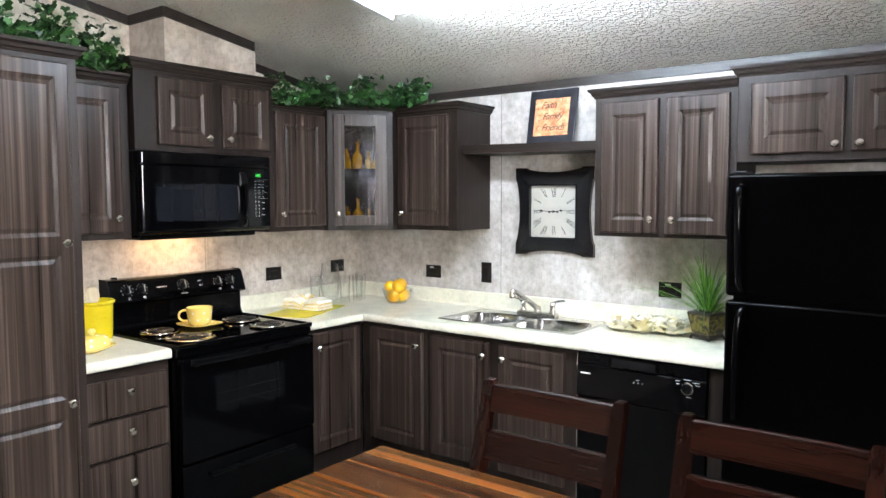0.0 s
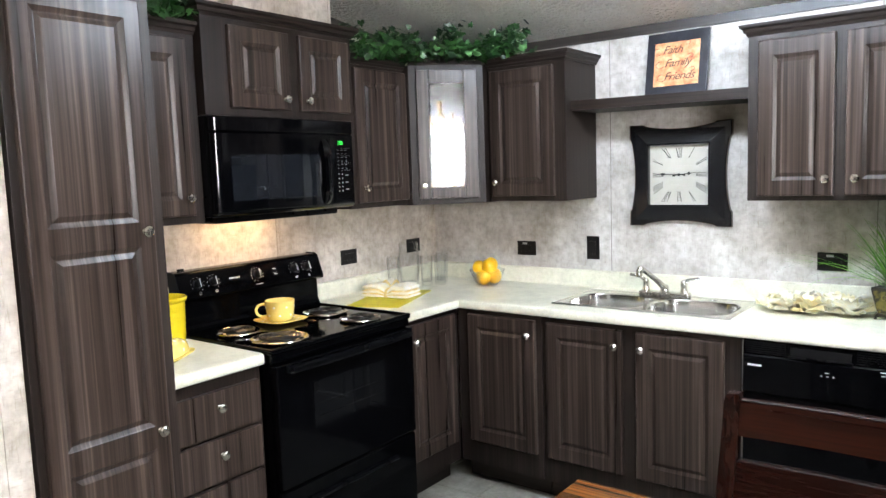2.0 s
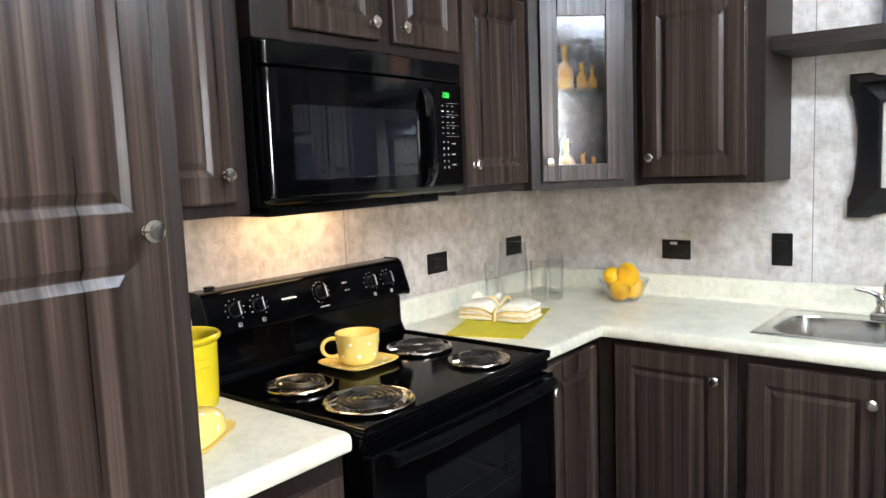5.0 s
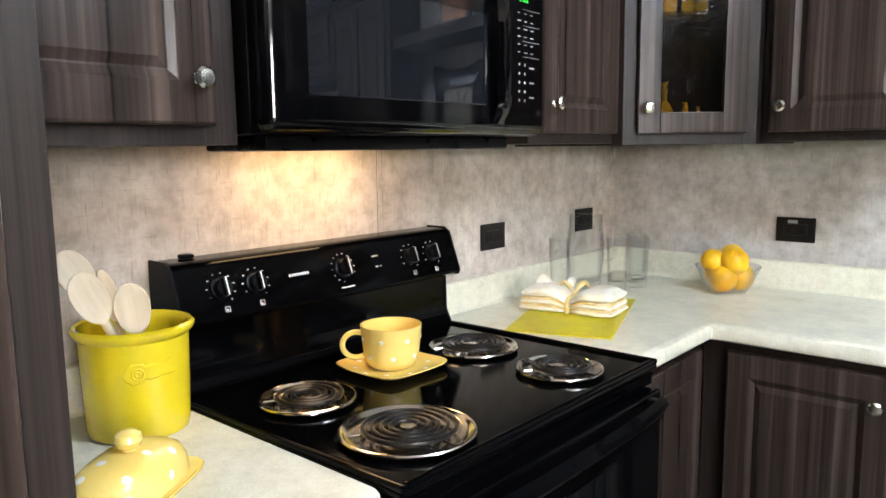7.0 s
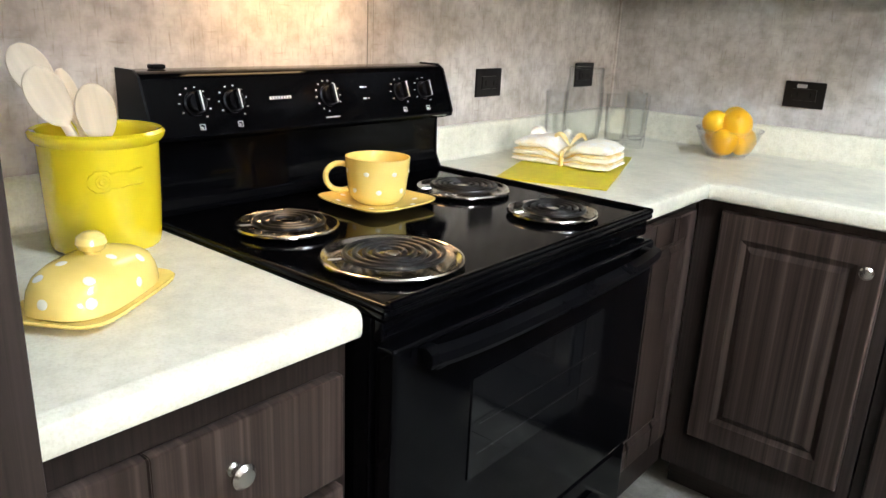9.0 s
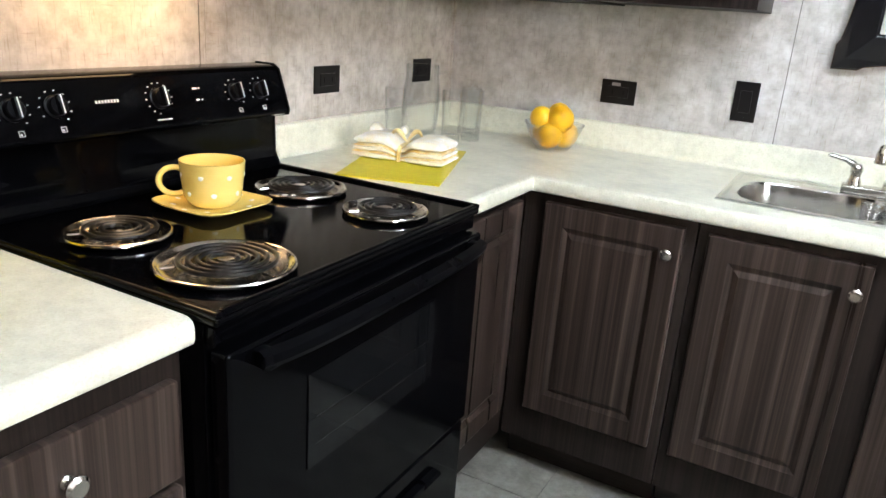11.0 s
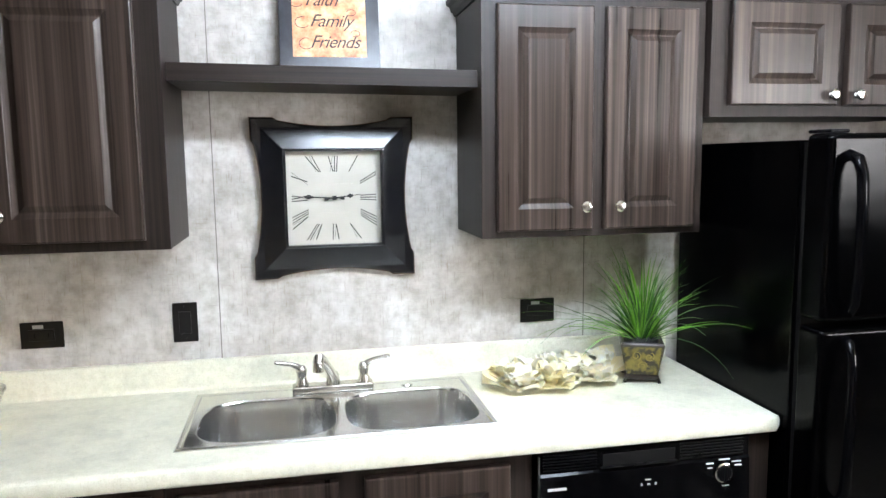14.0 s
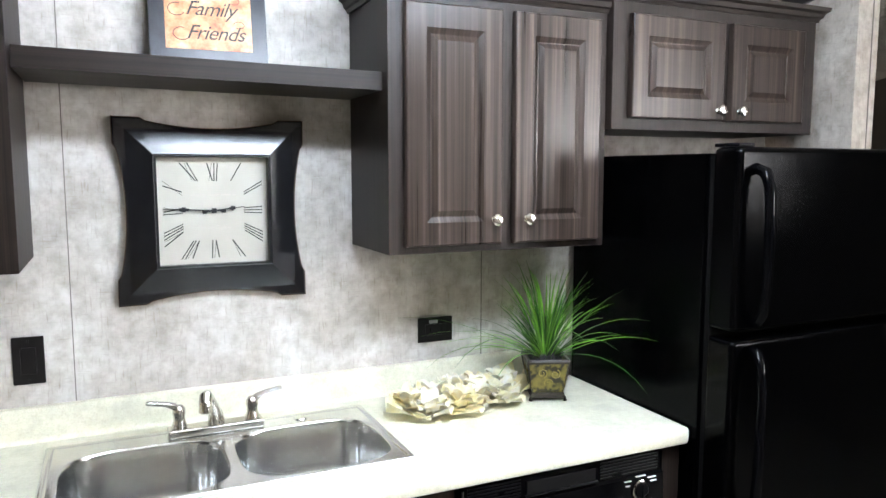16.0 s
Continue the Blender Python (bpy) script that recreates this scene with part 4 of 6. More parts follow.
SEG = {"2": "abged", "0": "abcdef"}
marks = []
for i, ch in enumerate("200"):
    x, z, w, h, t = 0.648 + i * 0.0115, 1.652, 0.006, 0.013, 0.0013
    place = {"a": (0, h / 2, w, t), "g": (0, 0, w, t), "d": (0, -h / 2, w, t), "f": (-w / 2, h / 4, t, h / 2), "b": (w / 2, h / 4, t, h / 2), "e": (-w / 2, -h / 4, t, h / 2), "c": (w / 2, -h / 4, t, h / 2)}
    marks += [(x + place[s_][0], z + place[s_][1], place[s_][2], place[s_][3]) for s_ in SEG[ch]]
flat_marks(marks, GREEN, "display", "green lit clock digits")
rng = random.Random(4)
flat_marks([(0.640 + 0.026 * i + rng.uniform(-0.001, 0.001), 1.622 - 0.0155 * j, rng.uniform(0.007, 0.013), 0.0016) for j in range(6) for i in range(3)], GREY_MARK, "button_marks", "small grey button lettering bars")
flat_marks([(0.642 + 0.022 * i, 1.520 - 0.018 * j, 0.003, 0.005) for j in range(5) for i in range(2)], MARK, "button_marks")
flat_marks([(0.692, 1.515 - 0.030 * j, 0.018, 0.003) for j in range(3)], GREY_MARK, "button_marks")
flat_marks([(0.67, z_, 0.095, 0.0006) for z_ in (1.630, 1.598, 1.567, 1.536)], GREY_MARK, "panel_lines")
bm = bmesh.new()
box(bm, 0.22, 0.52, -0.190, -0.070, 1.3735, 1.3755)
part("cooktop_bulb", bm, HOOD, c, "warm lit bulb cover under the microwave")

# ---- fridge ----
c = thing("refrigerator", SINK_SIDE(2.572), "black top-freezer refrigerator with pebbled doors", "refrigerator")
FW = 0.745
part("body", boxed(0.0, FW, -0.615, -0.045, 0.03, 1.610, 0.006), PEBBLE, c)
part("kick_grille", boxed(0.02, FW - 0.02, -0.60, -0.56, 0.0, 0.0295), BLACK_SATIN, c)
part("gasket", boxed(0.012, FW - 0.012, -0.632, -0.6155, 0.06, 1.605), SHADOW_GAP, c)
for z0, z1, h0, h1 in ((1.172, 1.624, 1.195, 1.575), (0.050, 1.156, 0.720, 1.130)):
    bm = bmesh.new()
    box(bm, 0.0, FW, -0.722, -0.633, z0, z1, 0.016, 4)
    d = part("freezer_door" if z0 > 1 else "fridge_door", bm, PEBBLE, c, "black pebbled door")
    bm = bmesh.new()
    top = z0 > 1
    pts = [(0.052, -0.715, h1), (0.052, -0.750, h1 - 0.012), (0.053, -0.764, h1 - 0.045), (0.054, -0.768, h1 - 0.12), (0.056, -0.767, 0.5 * (h0 + h1)), (0.058, -0.764, h0 + 0.09), (0.060, -0.755, h0 + 0.03), (0.066, -0.735, h0 + 0.006), (0.066, -0.712, h0)]
    if not top:
        pts = [(x, y, h0 + h1 - z) for x, y, z in pts]
    tube(bm, pts, [0.013, 0.014, 0.013, 0.012, 0.012, 0.012, 0.012, 0.013, 0.013], 14)
    part("handle", bm, BLACK, d, "curved glossy black handle")
part("hinge_cover", boxed(0.012, 0.065, -0.705, -0.625, 1.6245, 1.634, 0.004), BLACK_SATIN, c)
part("maker_mark", boxed(0.585, 0.612, -0.7235, -0.7222, 1.535, 1.562), MARK, c, "small pale square mark")

# ---- dishwasher ----
c = thing("dishwasher", SINK_SIDE(1.908), "black built-in dishwasher under the counter", "dishwasher")
part("body", boxed(0.004, 0.568, -0.575, -0.03, 0.10, 0.862), BLACK_SATIN, c)
part("toe_panel", boxed(0.006, 0.566, -0.54, -0.52, 0.0, 0.0995), BLACK_SATIN, c)
part("door_panel", boxed(0.004, 0.568, -0.600, -0.576, 0.110, 0.660, 0.004), BLACK, c)
bm = bmesh.new()
extrude_profile(bm, [(0.004, 0.0), (0.568, 0.0)], [(0.576, 0.664), (0.604, 0.664), (0.610, 0.670), (0.604, 0.800), (0.598, 0.806), (0.598, 0.856), (0.592, 0.862), (0.576, 0.862)])
p = part("control_panel", bm, BLACK, c)
part("handle_recess", boxed(0.165, 0.360, -0.6030, -0.5985, 0.814, 0.846, 0.0015), SHADOW_GAP, p)
part("handle_lip", boxed(0.160, 0.365, -0.6085, -0.599, 0.8095, 0.8145, 0.002), BLACK_SATIN, p)
for i in range(6):
    for x0, x1 in ((0.375, 0.552), (0.012, 0.150)):
        part("louvre", boxed(x0, x1, -0.6022, -0.5975, 0.812 + i * 0.0078, 0.8155 + i * 0.0078, 0.001), BLACK_SATIN, p)
bm = bmesh.new()
lathe(bm, [(0.026, 0.0), (0.026, 0.006), (0.0225, 0.0075), (0.021, 0.004)], 32)
k = part("dial", bm, CHROME, c, "chrome-ringed program dial", pose(0.494, -0.6045, 0.768, 90))
bm = bmesh.new()
lathe(bm, [(0.0208, 0.0), (0.0205, 0.009), (0.018, 0.011), (0, 0.011)], 28)
box(bm, -0.003, 0.003, -0.019, 0.019, 0.010, 0.016, 0.001)
part("dial_knob", bm, BLACK_SATIN, k)
for x, z, w, h in ((0.455, 0.795, 0.020, 0.002), (0.455, 0.783, 0.012, 0.002), (0.495, 0.803, 0.03, 0.002), (0.53, 0.795, 0.025, 0.002), (0.535, 0.785, 0.018, 0.002), (0.50, 0.733, 0.02, 0.002),
                   (0.045, 0.768, 0.048, 0.007), (0.285, 0.770, 0.014, 0.003), (0.268, 0.758, 0.004, 0.006), (0.306, 0.758, 0.004, 0.006), (0.287, 0.758, 0.008, 0.003)):
    part("panel_mark", boxed(x - w / 2, x + w / 2, -0.6075, -0.604, z - h / 2, z + h / 2), MARK, c, "small white panel mark")
part("side_strip", boxed(0.0, 0.003, -0.5985, -0.590, 0.02, 0.850), STEEL, c, "thin bright metal edge strip")

# ---- sink and tap ----
c = thing("kitchen_sink", pose(0, 0, 0), "double-bowl brushed stainless steel sink set into the counter", "sink")
X0, X1, Y0, Y1, ZF = 1.052, 1.836, -0.506, -0.090, TOP + 0.007
N = 64
for cx0, cx1, bx0, bx1 in ((X0 + 0.016, 1.4485, 1.088, 1.436), (1.4485, X1 - 0.016, 1.461, 1.812)):
    by0, by1 = -0.484, -0.172
    bm = bmesh.new()
    rings = []

    def ring(x0, x1, y0, y1, z, e):
        out = []
        for i in range(N):
            a = math.tau * (i + 0.0) / N
            ca, sa = math.cos(a), math.sin(a)
            if e is None:
                s_ = 1.0 / max(abs(ca), abs(sa))
            else:
                s_ = 1.0 / (abs(ca) ** e + abs(sa) ** e) ** (1.0 / e)
            out.append(bm.verts.new((0.5 * (x0 + x1) + 0.5 * (x1 - x0) * ca * s_, 0.5 * (y0 + y1) + 0.5 * (y1 - y0) * sa * s_, z)))
        return out
    rings.append(ring(cx0, cx1, Y0 + 0.016, Y1 - 0.016, ZF - 0.002, None))
    for inset, z, e in ((-0.003, ZF - 0.002, 3.6), (0.0, ZF - 0.0028, 3.6), (0.004, ZF - 0.008, 3.6), (0.009, ZF - 0.06, 3.6), (0.014, ZF - 0.118, 3.7), (0.020, ZF - 0.136, 3.8), (0.036, ZF - 0.147, 3.8), (0.085, ZF - 0.150, 3.6)):
        rings.append(ring(bx0 + inset, bx1 - inset, by0 + inset, by1 - inset, z, e))
    mx, my = 0.5 * (bx0 + bx1), 0.5 * (by0 + by1)
    rings.append(ring(mx - 0.045, mx + 0.045, my - 0.045, my + 0.045, ZF - 0.153, 2.0))
    for a, b in zip(rings, rings[1:]):
        for i in range(N):
            bm.faces.new((a[i], a[(i + 1) % N], b[(i + 1) % N], b[i]))
    bm.faces.new(rings[-1])
    part("basin", bm, STEEL, c, "deep rounded steel basin")
for mx in (1.262, 1.6365):
    bm = bmesh.new()
    lathe(bm, [(0.044, 0.0), (0.043, 0.003), (0.034, 0.002), (0.03, -0.001), (0.0, -0.001)], 28)
    part("drain", bm, CHROME, c, "round steel drain", pose(mx, -0.328, ZF - 0.1525))
bm = bmesh.new()
extrude_profile(bm, [(X0, Y0), (X1, Y0), (X1, Y1), (X0, Y1)], [(0.0, TOP + 0.0005), (0.0, TOP + 0.003), (-0.004, ZF), (-0.011, ZF + 0.0005), (-0.018, ZF - 0.002), (-0.018, TOP + 0.0005)], True)
part("rim", bm, STEEL, c, "raised steel rim")
bm = bmesh.new()
lathe(bm, [(0.018, 0.0), (0.016, 0.003), (0.0, 0.004)], 20)
part("hole_cover", bm, STEEL, c, "", pose(1.655, -0.130, ZF - 0.002))

c = thing("kitchen_tap", pose(0, 0, ZF - 0.002), "satin nickel two-handle kitchen tap behind the sink", "tap")
bm = bmesh.new()
box(bm, 1.322, 1.554, -0.160, -0.112, 0.0, 0.022, 0.005, 3)
part("base_plate", bm, NICKEL, c)
bm = bmesh.new()
lathe(bm, [(0.021, 0.020), (0.020, 0.035), (0.017, 0.048), (0.014, 0.054), (0, 0.055)], 20, 1.438, -0.136)
tube(bm, [(1.438, -0.140, 0.040), (1.434, -0.165, 0.058), (1.424, -0.215, 0.090), (1.408, -0.275, 0.128), (1.400, -0.300, 0.143), (1.396, -0.316, 0.146), (1.394, -0.322, 0.136), (1.393, -0.323, 0.112)],
     [0.016, 0.014, 0.012, 0.0115, 0.0125, 0.014, 0.0145, 0.0145], 16)
part("spout", bm, NICKEL, c)
for s_, x in ((-1, 1.350), (1, 1.528)):
    bm = bmesh.new()
    lathe(bm, [(0.019, 0.018), (0.018, 0.030), (0.014, 0.040), (0.0135, 0.050), (0.016, 0.060), (0.015, 0.070), (0.009, 0.078), (0, 0.080)], 20, x, -0.136)
    tube(bm, [(x, -0.136, 0.062), (x + s_ * 0.012, -0.138, 0.078), (x + s_ * 0.030, -0.140, 0.086), (x + s_ * 0.070, -0.143, 0.094), (x + s_ * 0.076, -0.143, 0.095)], [0.009, 0.009, 0.0065, 0.006, 0.004], 12)
    part("lever", bm, NICKEL, c)

# ---- wall plates ----


def plate(m, w, h, label, kind):
    o_ = thing(kind, m, label, "outlet" if kind == "wall_outlet" else "switch")
    part("cover", boxed(-w / 2, w / 2, -0.006, -0.0005, -h / 2, h / 2, 0.0025), PLATE, o_)
    return o_


for m in (SINK_SIDE(0.6295, 0, 1.0905), SINK_SIDE(2.103, 0, 1.0855), STOVE_SIDE(-0.7225, 0, 1.097), STOVE_SIDE(-0.206, 0, 1.105)):
    o = plate(m, 0.114, 0.076, "black wall outlet plate above the counter", "wall_outlet")
    bm = bmesh.new()
    box(bm, -0.034, 0.034, -0.0085, -0.0062, -0.017, 0.017, 0.002)
    part("socket", bm, PLATE, o)
    for x in (-0.018, 0.018):
        part("slot", boxed(x - 0.001, x + 0.001, -0.009, -0.0084, -0.007, 0.006), SHADOW_GAP, o)
    if m.translation.x > 0.1:
        part("sticker", boxed(-0.022, 0.006, -0.0092, -0.0086, 0.020, 0.030), GREY_MARK, o, "small pale sticker")
o = plate(SINK_SIDE(1.019, 0, 1.106), 0.070, 0.118, "black rocker switch plate on the wall", "wall_switch")
part("rocker", boxed(-0.017, 0.017, -0.0095, -0.0062, -0.033, 0.033, 0.0025), PLATE, o)
for z in (-0.048, 0.048):
    part("screw", boxed(-0.0025, 0.0025, -0.0068, -0.0062, z - 0.0025, z + 0.0025, 0.0006), PLATE, o)

# ---- clock ----
c = thing("wall_clock", pose(1.464, -0.001, 1.463), "square black wooden wall clock with cream face and roman numerals", "clock")


def clock_edge(half, mid, n=14):
    """The outline of a frame with ears at the corners and sides that sweep inwards."""
    ear = 0.066 * half / 0.238
    side = [(-half, half), (-half + ear, half - 0.001)]
    for i in range(n + 1):
        t = -1 + 2 * i / n
        side.append((t * (half - ear * 1.2), mid + (half - 0.009 - mid) * t * t))
    side.append((half - ear, half - 0.001))
    out = []
    for k in range(4):
        a = -k * math.pi / 2
        out += [(x * math.cos(a) - y * math.sin(a), x * math.sin(a) + y * math.cos(a)) for x, y in side]
    return out


outer = clock_edge(0.238, 0.212)
sq = [(max(-1, min(1, x / max(abs(x), abs(y)))), max(-1, min(1, y / max(abs(x), abs(y))))) for x, y in outer]
bm = bmesh.new()
loops = []
for kind, s_, y in (("o", 1.0, 0.0), ("o", 1.0, -0.018), ("o", 0.978, -0.023), ("i", 0.208, -0.0240), ("i", 0.146, -0.0375), ("i", 0.139, -0.0355), ("i", 0.139, -0.014)):
    row = []
    for (ox, oz), (qx, qz) in zip(outer, sq):
        if kind == "o":
            x, z = ox * s_, oz * s_
        else:
            x, z = qx * s_, qz * s_
        row.append(bm.verts.new((x, y, z)))
    loops.append(row)
bm.faces.new(loops[0])
for a, b in zip(loops, loops[1:]):
    for i in range(len(a)):
        j = (i + 1) % len(a)
        bm.faces.new((a[i], a[j], b[j], b[i]))
part("frame", bm, CLOCK_BLACK, c, "worn black frame with concave sides", None, False)
bm = bmesh.new()
tube(bm, [(x * 1.0, -0.0195, z * 1.0) for x, z in outer + outer[:1]], 0.0008, 5)
part("worn_edge", bm, RUB, c, "rubbed brown edge")
part("dial", boxed(-0.1385, 0.1385, -0.016, -0.0135, -0.1385, 0.1385), DIAL, c, "cream paper dial")
bm = bmesh.new()
for s_ in ((-0.142, 0.142, 0.138, 0.142), (-0.142, 0.142, -0.142, -0.138), (-0.142, -0.138, -0.138, 0.138), (0.138, 0.142, -0.138, 0.138)):
    box(bm, s_[0], s_[1], -0.0395, -0.0360, s_[2], s_[3], 0.001)
part("inner_bead", bm, CLOCK_BLACK, c)


def stroke(bm_, a, b, w, y=-0.0165):
    a, b = Vector((a[0], 0, a[1])), Vector((b[0], 0, b[1]))
    n_ = (b - a).normalized().cross(Vector((0, 1, 0))) * w / 2
    vs = [bm_.verts.new(p_ + o_ + Vector((0, y + dy, 0))) for p_, o_ in ((a, n_), (a, -n_), (b, -n_), (b, n_)) for dy in (0, -0.0006)]
    for f in ((0, 2, 4, 6), (7, 5, 3, 1), (0, 1, 3, 2), (2, 3, 5, 4), (4, 5, 7, 6), (6, 7, 1, 0)):
        bm_.faces.new([vs[i] for i in f])


ROMAN = ["XII", "I", "II", "III", "IIII", "V", "VI", "VII", "VIII", "IX", "X", "XI"]
for k, text in enumerate(ROMAN):
    a = k * math.pi / 6
    reach = 0.125 / max(abs(math.sin(a)), abs(math.cos(a)))
    inner_ = 0.075 / max(abs(math.sin(a)), abs(math.cos(a)))
    if k % 3 == 0:
        inner_ = 0.078
    u = (math.sin(a), math.cos(a))
    w_ = (math.cos(a), -math.sin(a))
    horizontal = abs(u[0]) > abs(u[1]) + 0.01
    bm = bmesh.new()

    def P(s_, r_):
        """Numerals stand square to the nearest side of the dial, sheared towards its centre."""
        if horizontal:
            x = math.copysign(0.078 + 0.046 * r_, u[0])
            return (x, x * u[1] / u[0] + s_ * math.copysign(1, w_[1]) * (0.7 + 0.3 * r_))
        z = math.copysign(0.078 + 0.046 * r_, u[1])
        return (z * u[0] / u[1] + s_ * math.copysign(1, w_[0]) * (0.7 + 0.3 * r_), z)
    adv = {"I": 0.0085, "V": 0.015, "X": 0.016}
    total = sum(adv[ch] for ch in text)
    s0 = -total / 2
    for ch in text:
        g = adv[ch]
        mid_ = s0 + g / 2
        if ch == "I":
            stroke(bm, P(mid_, 0), P(mid_, 1), 0.0026)
            stroke(bm, P(mid_ - 0.003, 1), P(mid_ + 0.003, 1), 0.001)
            stroke(bm, P(mid_ - 0.003, 0), P(mid_ + 0.003, 0), 0.001)
        elif ch == "V":
            stroke(bm, P(mid_ - 0.006, 1), P(mid_, 0), 0.0030)
            stroke(bm, P(mid_ + 0.006, 1), P(mid_, 0), 0.0010)
        else:
            stroke(bm, P(mid_ - 0.006, 1), P(mid_ + 0.006, 0), 0.0030)
            stroke(bm, P(mid_ + 0.006, 1), P(mid_ - 0.006, 0), 0.0010)
        s0 += g
    part("numeral", bm, INK, c)
bm = bmesh.new()
for k, (x0, x1) in enumerate(((-0.056, -0.018), (-0.013, 0.014), (0.019, 0.044), (0.049, 0.057))):
    stroke(bm, (x0, 0.041), (x1, 0.041), 0.0028)
part("dial_lettering", bm, FAINT_INK, c, "faint grey lettering bars")
cu = bpy.data.curves.new("dial_lettering", "FONT")
cu.body, cu.size, cu.align_x, cu.shear, cu.extrude = "London, England", 0.0125, "CENTER", 0.4, 0.0002
cu.materials.append(FAINT_INK)
o = new("dial_lettering", cu)
o.parent = c
o.matrix_basis = pose(0.0, -0.0163, -0.048, 90)


def clock_hand(name, ang, length, y):
    bm_ = bmesh.new()
    u_ = (math.sin(ang), math.cos(ang))
    q_ = lambda r_, s_=0.0: (u_[0] * r_ + u_[1] * s_, u_[1] * r_ - u_[0] * s_)
    stroke(bm_, q_(-0.018), q_(length * 0.55), 0.0034, y)
    for r0, r1, w_ in ((-0.03, -0.018, 0.009), (-0.006, 0.006, 0.012), (length * 0.5, length * 0.56, 0.007), (length * 0.56, length * 0.64, 0.0125), (length * 0.64, length * 0.70, 0.008)):
        stroke(bm_, q_(r0), q_(r1), w_, y)
    stroke(bm_, q_(length * 0.70), q_(length), 0.0022, y)
    return part(name, bm_, INK, c, "black ornate clock pointer")


clock_hand("minute_pointer", radians(273), 0.125, -0.020)
clock_hand("hour_pointer", radians(83), 0.078, -0.022)
bm = bmesh.new()
lathe(bm, [(0.006, 0.0), (0.006, 0.008), (0, 0.009)], 16)
part("centre_cap", bm, INK, c, "", pose(0, -0.016, 0, 90))

# ---- framed print on the shelf ----
c = thing("framed_print", pose(1.462, -0.075, 1.8155, -10.0, 0, -1.5), "dark-bordered orange print with black script standing on the shelf", "picture")
part("board", boxed(-0.142, 0.142, 0.0, 0.016, 0.0, 0.300, 0.002), SIGN_DARK, c, "slate-grey printed border")
part("print", boxed(-0.104, 0.104, -0.0012, -0.0002, 0.052, 0.252), SIGN_WARM, c, "orange mottled leaf print")
for i, text in enumerate(("Faith", "Family", "Friends")):
    cu = bpy.data.curves.new("lettering", "FONT")
    cu.body, cu.size, cu.align_x, cu.shear, cu.extrude, cu.space_character = text, 0.052, "CENTER", 0.40, 0.0004, 0.92
    cu.materials.append(INK)
    o = new("lettering", cu)
    o.parent = c
    o.matrix_basis = pose((-0.022, 0.004, 0.014)[i], -0.0018, (0.200, 0.139, 0.078)[i], 90)
    x0 = (-0.088, -0.072, -0.062)[i]
    z0 = (0.200, 0.139, 0.078)[i]
    bm = bmesh.new()
    tube(bm, [(x0 + 0.02 * math.cos(t) - 0.004, -0.0016, z0 + 0.012 + 0.016 * math.sin(t)) for t in [1.2 + k * 0.35 for k in range(14)]], 0.0011, 5)
    part("flourish", bm, INK, c)
    bm = bmesh.new()
    tube(bm, [(x0 + 0.135 + 0.013 * math.cos(t), -0.0016, z0 + 0.042 + 0.009 * math.sin(t)) for t in [-2.2 + k * 0.4 for k in range(14)]], 0.0010, 5)
    part("flourish", bm, INK, c)

# ---- table and chairs ----
TX0, TX1, TY0, TY1, TZ = 1.862, 3.36, -2.74, -1.835, 0.762
c = thing("dining_table", pose(0, 0, 0), "reddish-brown plank-topped wooden dining table", "table")
n = 6
step = (TY1 - TY0) / n
for i in range(n):
    bm = bmesh.new()
    box(bm, 0, TX1 - TX0, 0.0015, step - 0.0015, -0.024, 0.0, 0.0025)
    part("plank", bm, TABLE, c, "", pose(TX0, TY0 + i * step, TZ))
part("underlay", boxed(TX0 + 0.01, TX1 - 0.01, TY0 + 0.01, TY1 - 0.01, TZ - 0.034, TZ - 0.0245), CHAIR, c)
for y in (TY0 + 0.06, TY1 - 0.082):
    part("apron", boxed(TX0 + 0.09, TX1 - 0.09, y, y + 0.022, TZ - 0.13, TZ - 0.0345, 0.002), CHAIR, c)
for x in (TX0 + 0.06, TX1 - 0.082):
    part("apron", boxed(x, x + 0.022, TY0 + 0.09, TY1 - 0.09, TZ - 0.13, TZ - 0.0345, 0.002), CHAIR, c)
for x in (TX0 + 0.05, TX1 - 0.12):
    for y in (TY0 + 0.05, TY1 - 0.12):
        part("leg", boxed(x, x + 0.07, y, y + 0.07, 0.0, TZ - 0.0345, 0.006), CHAIR_Z, c)


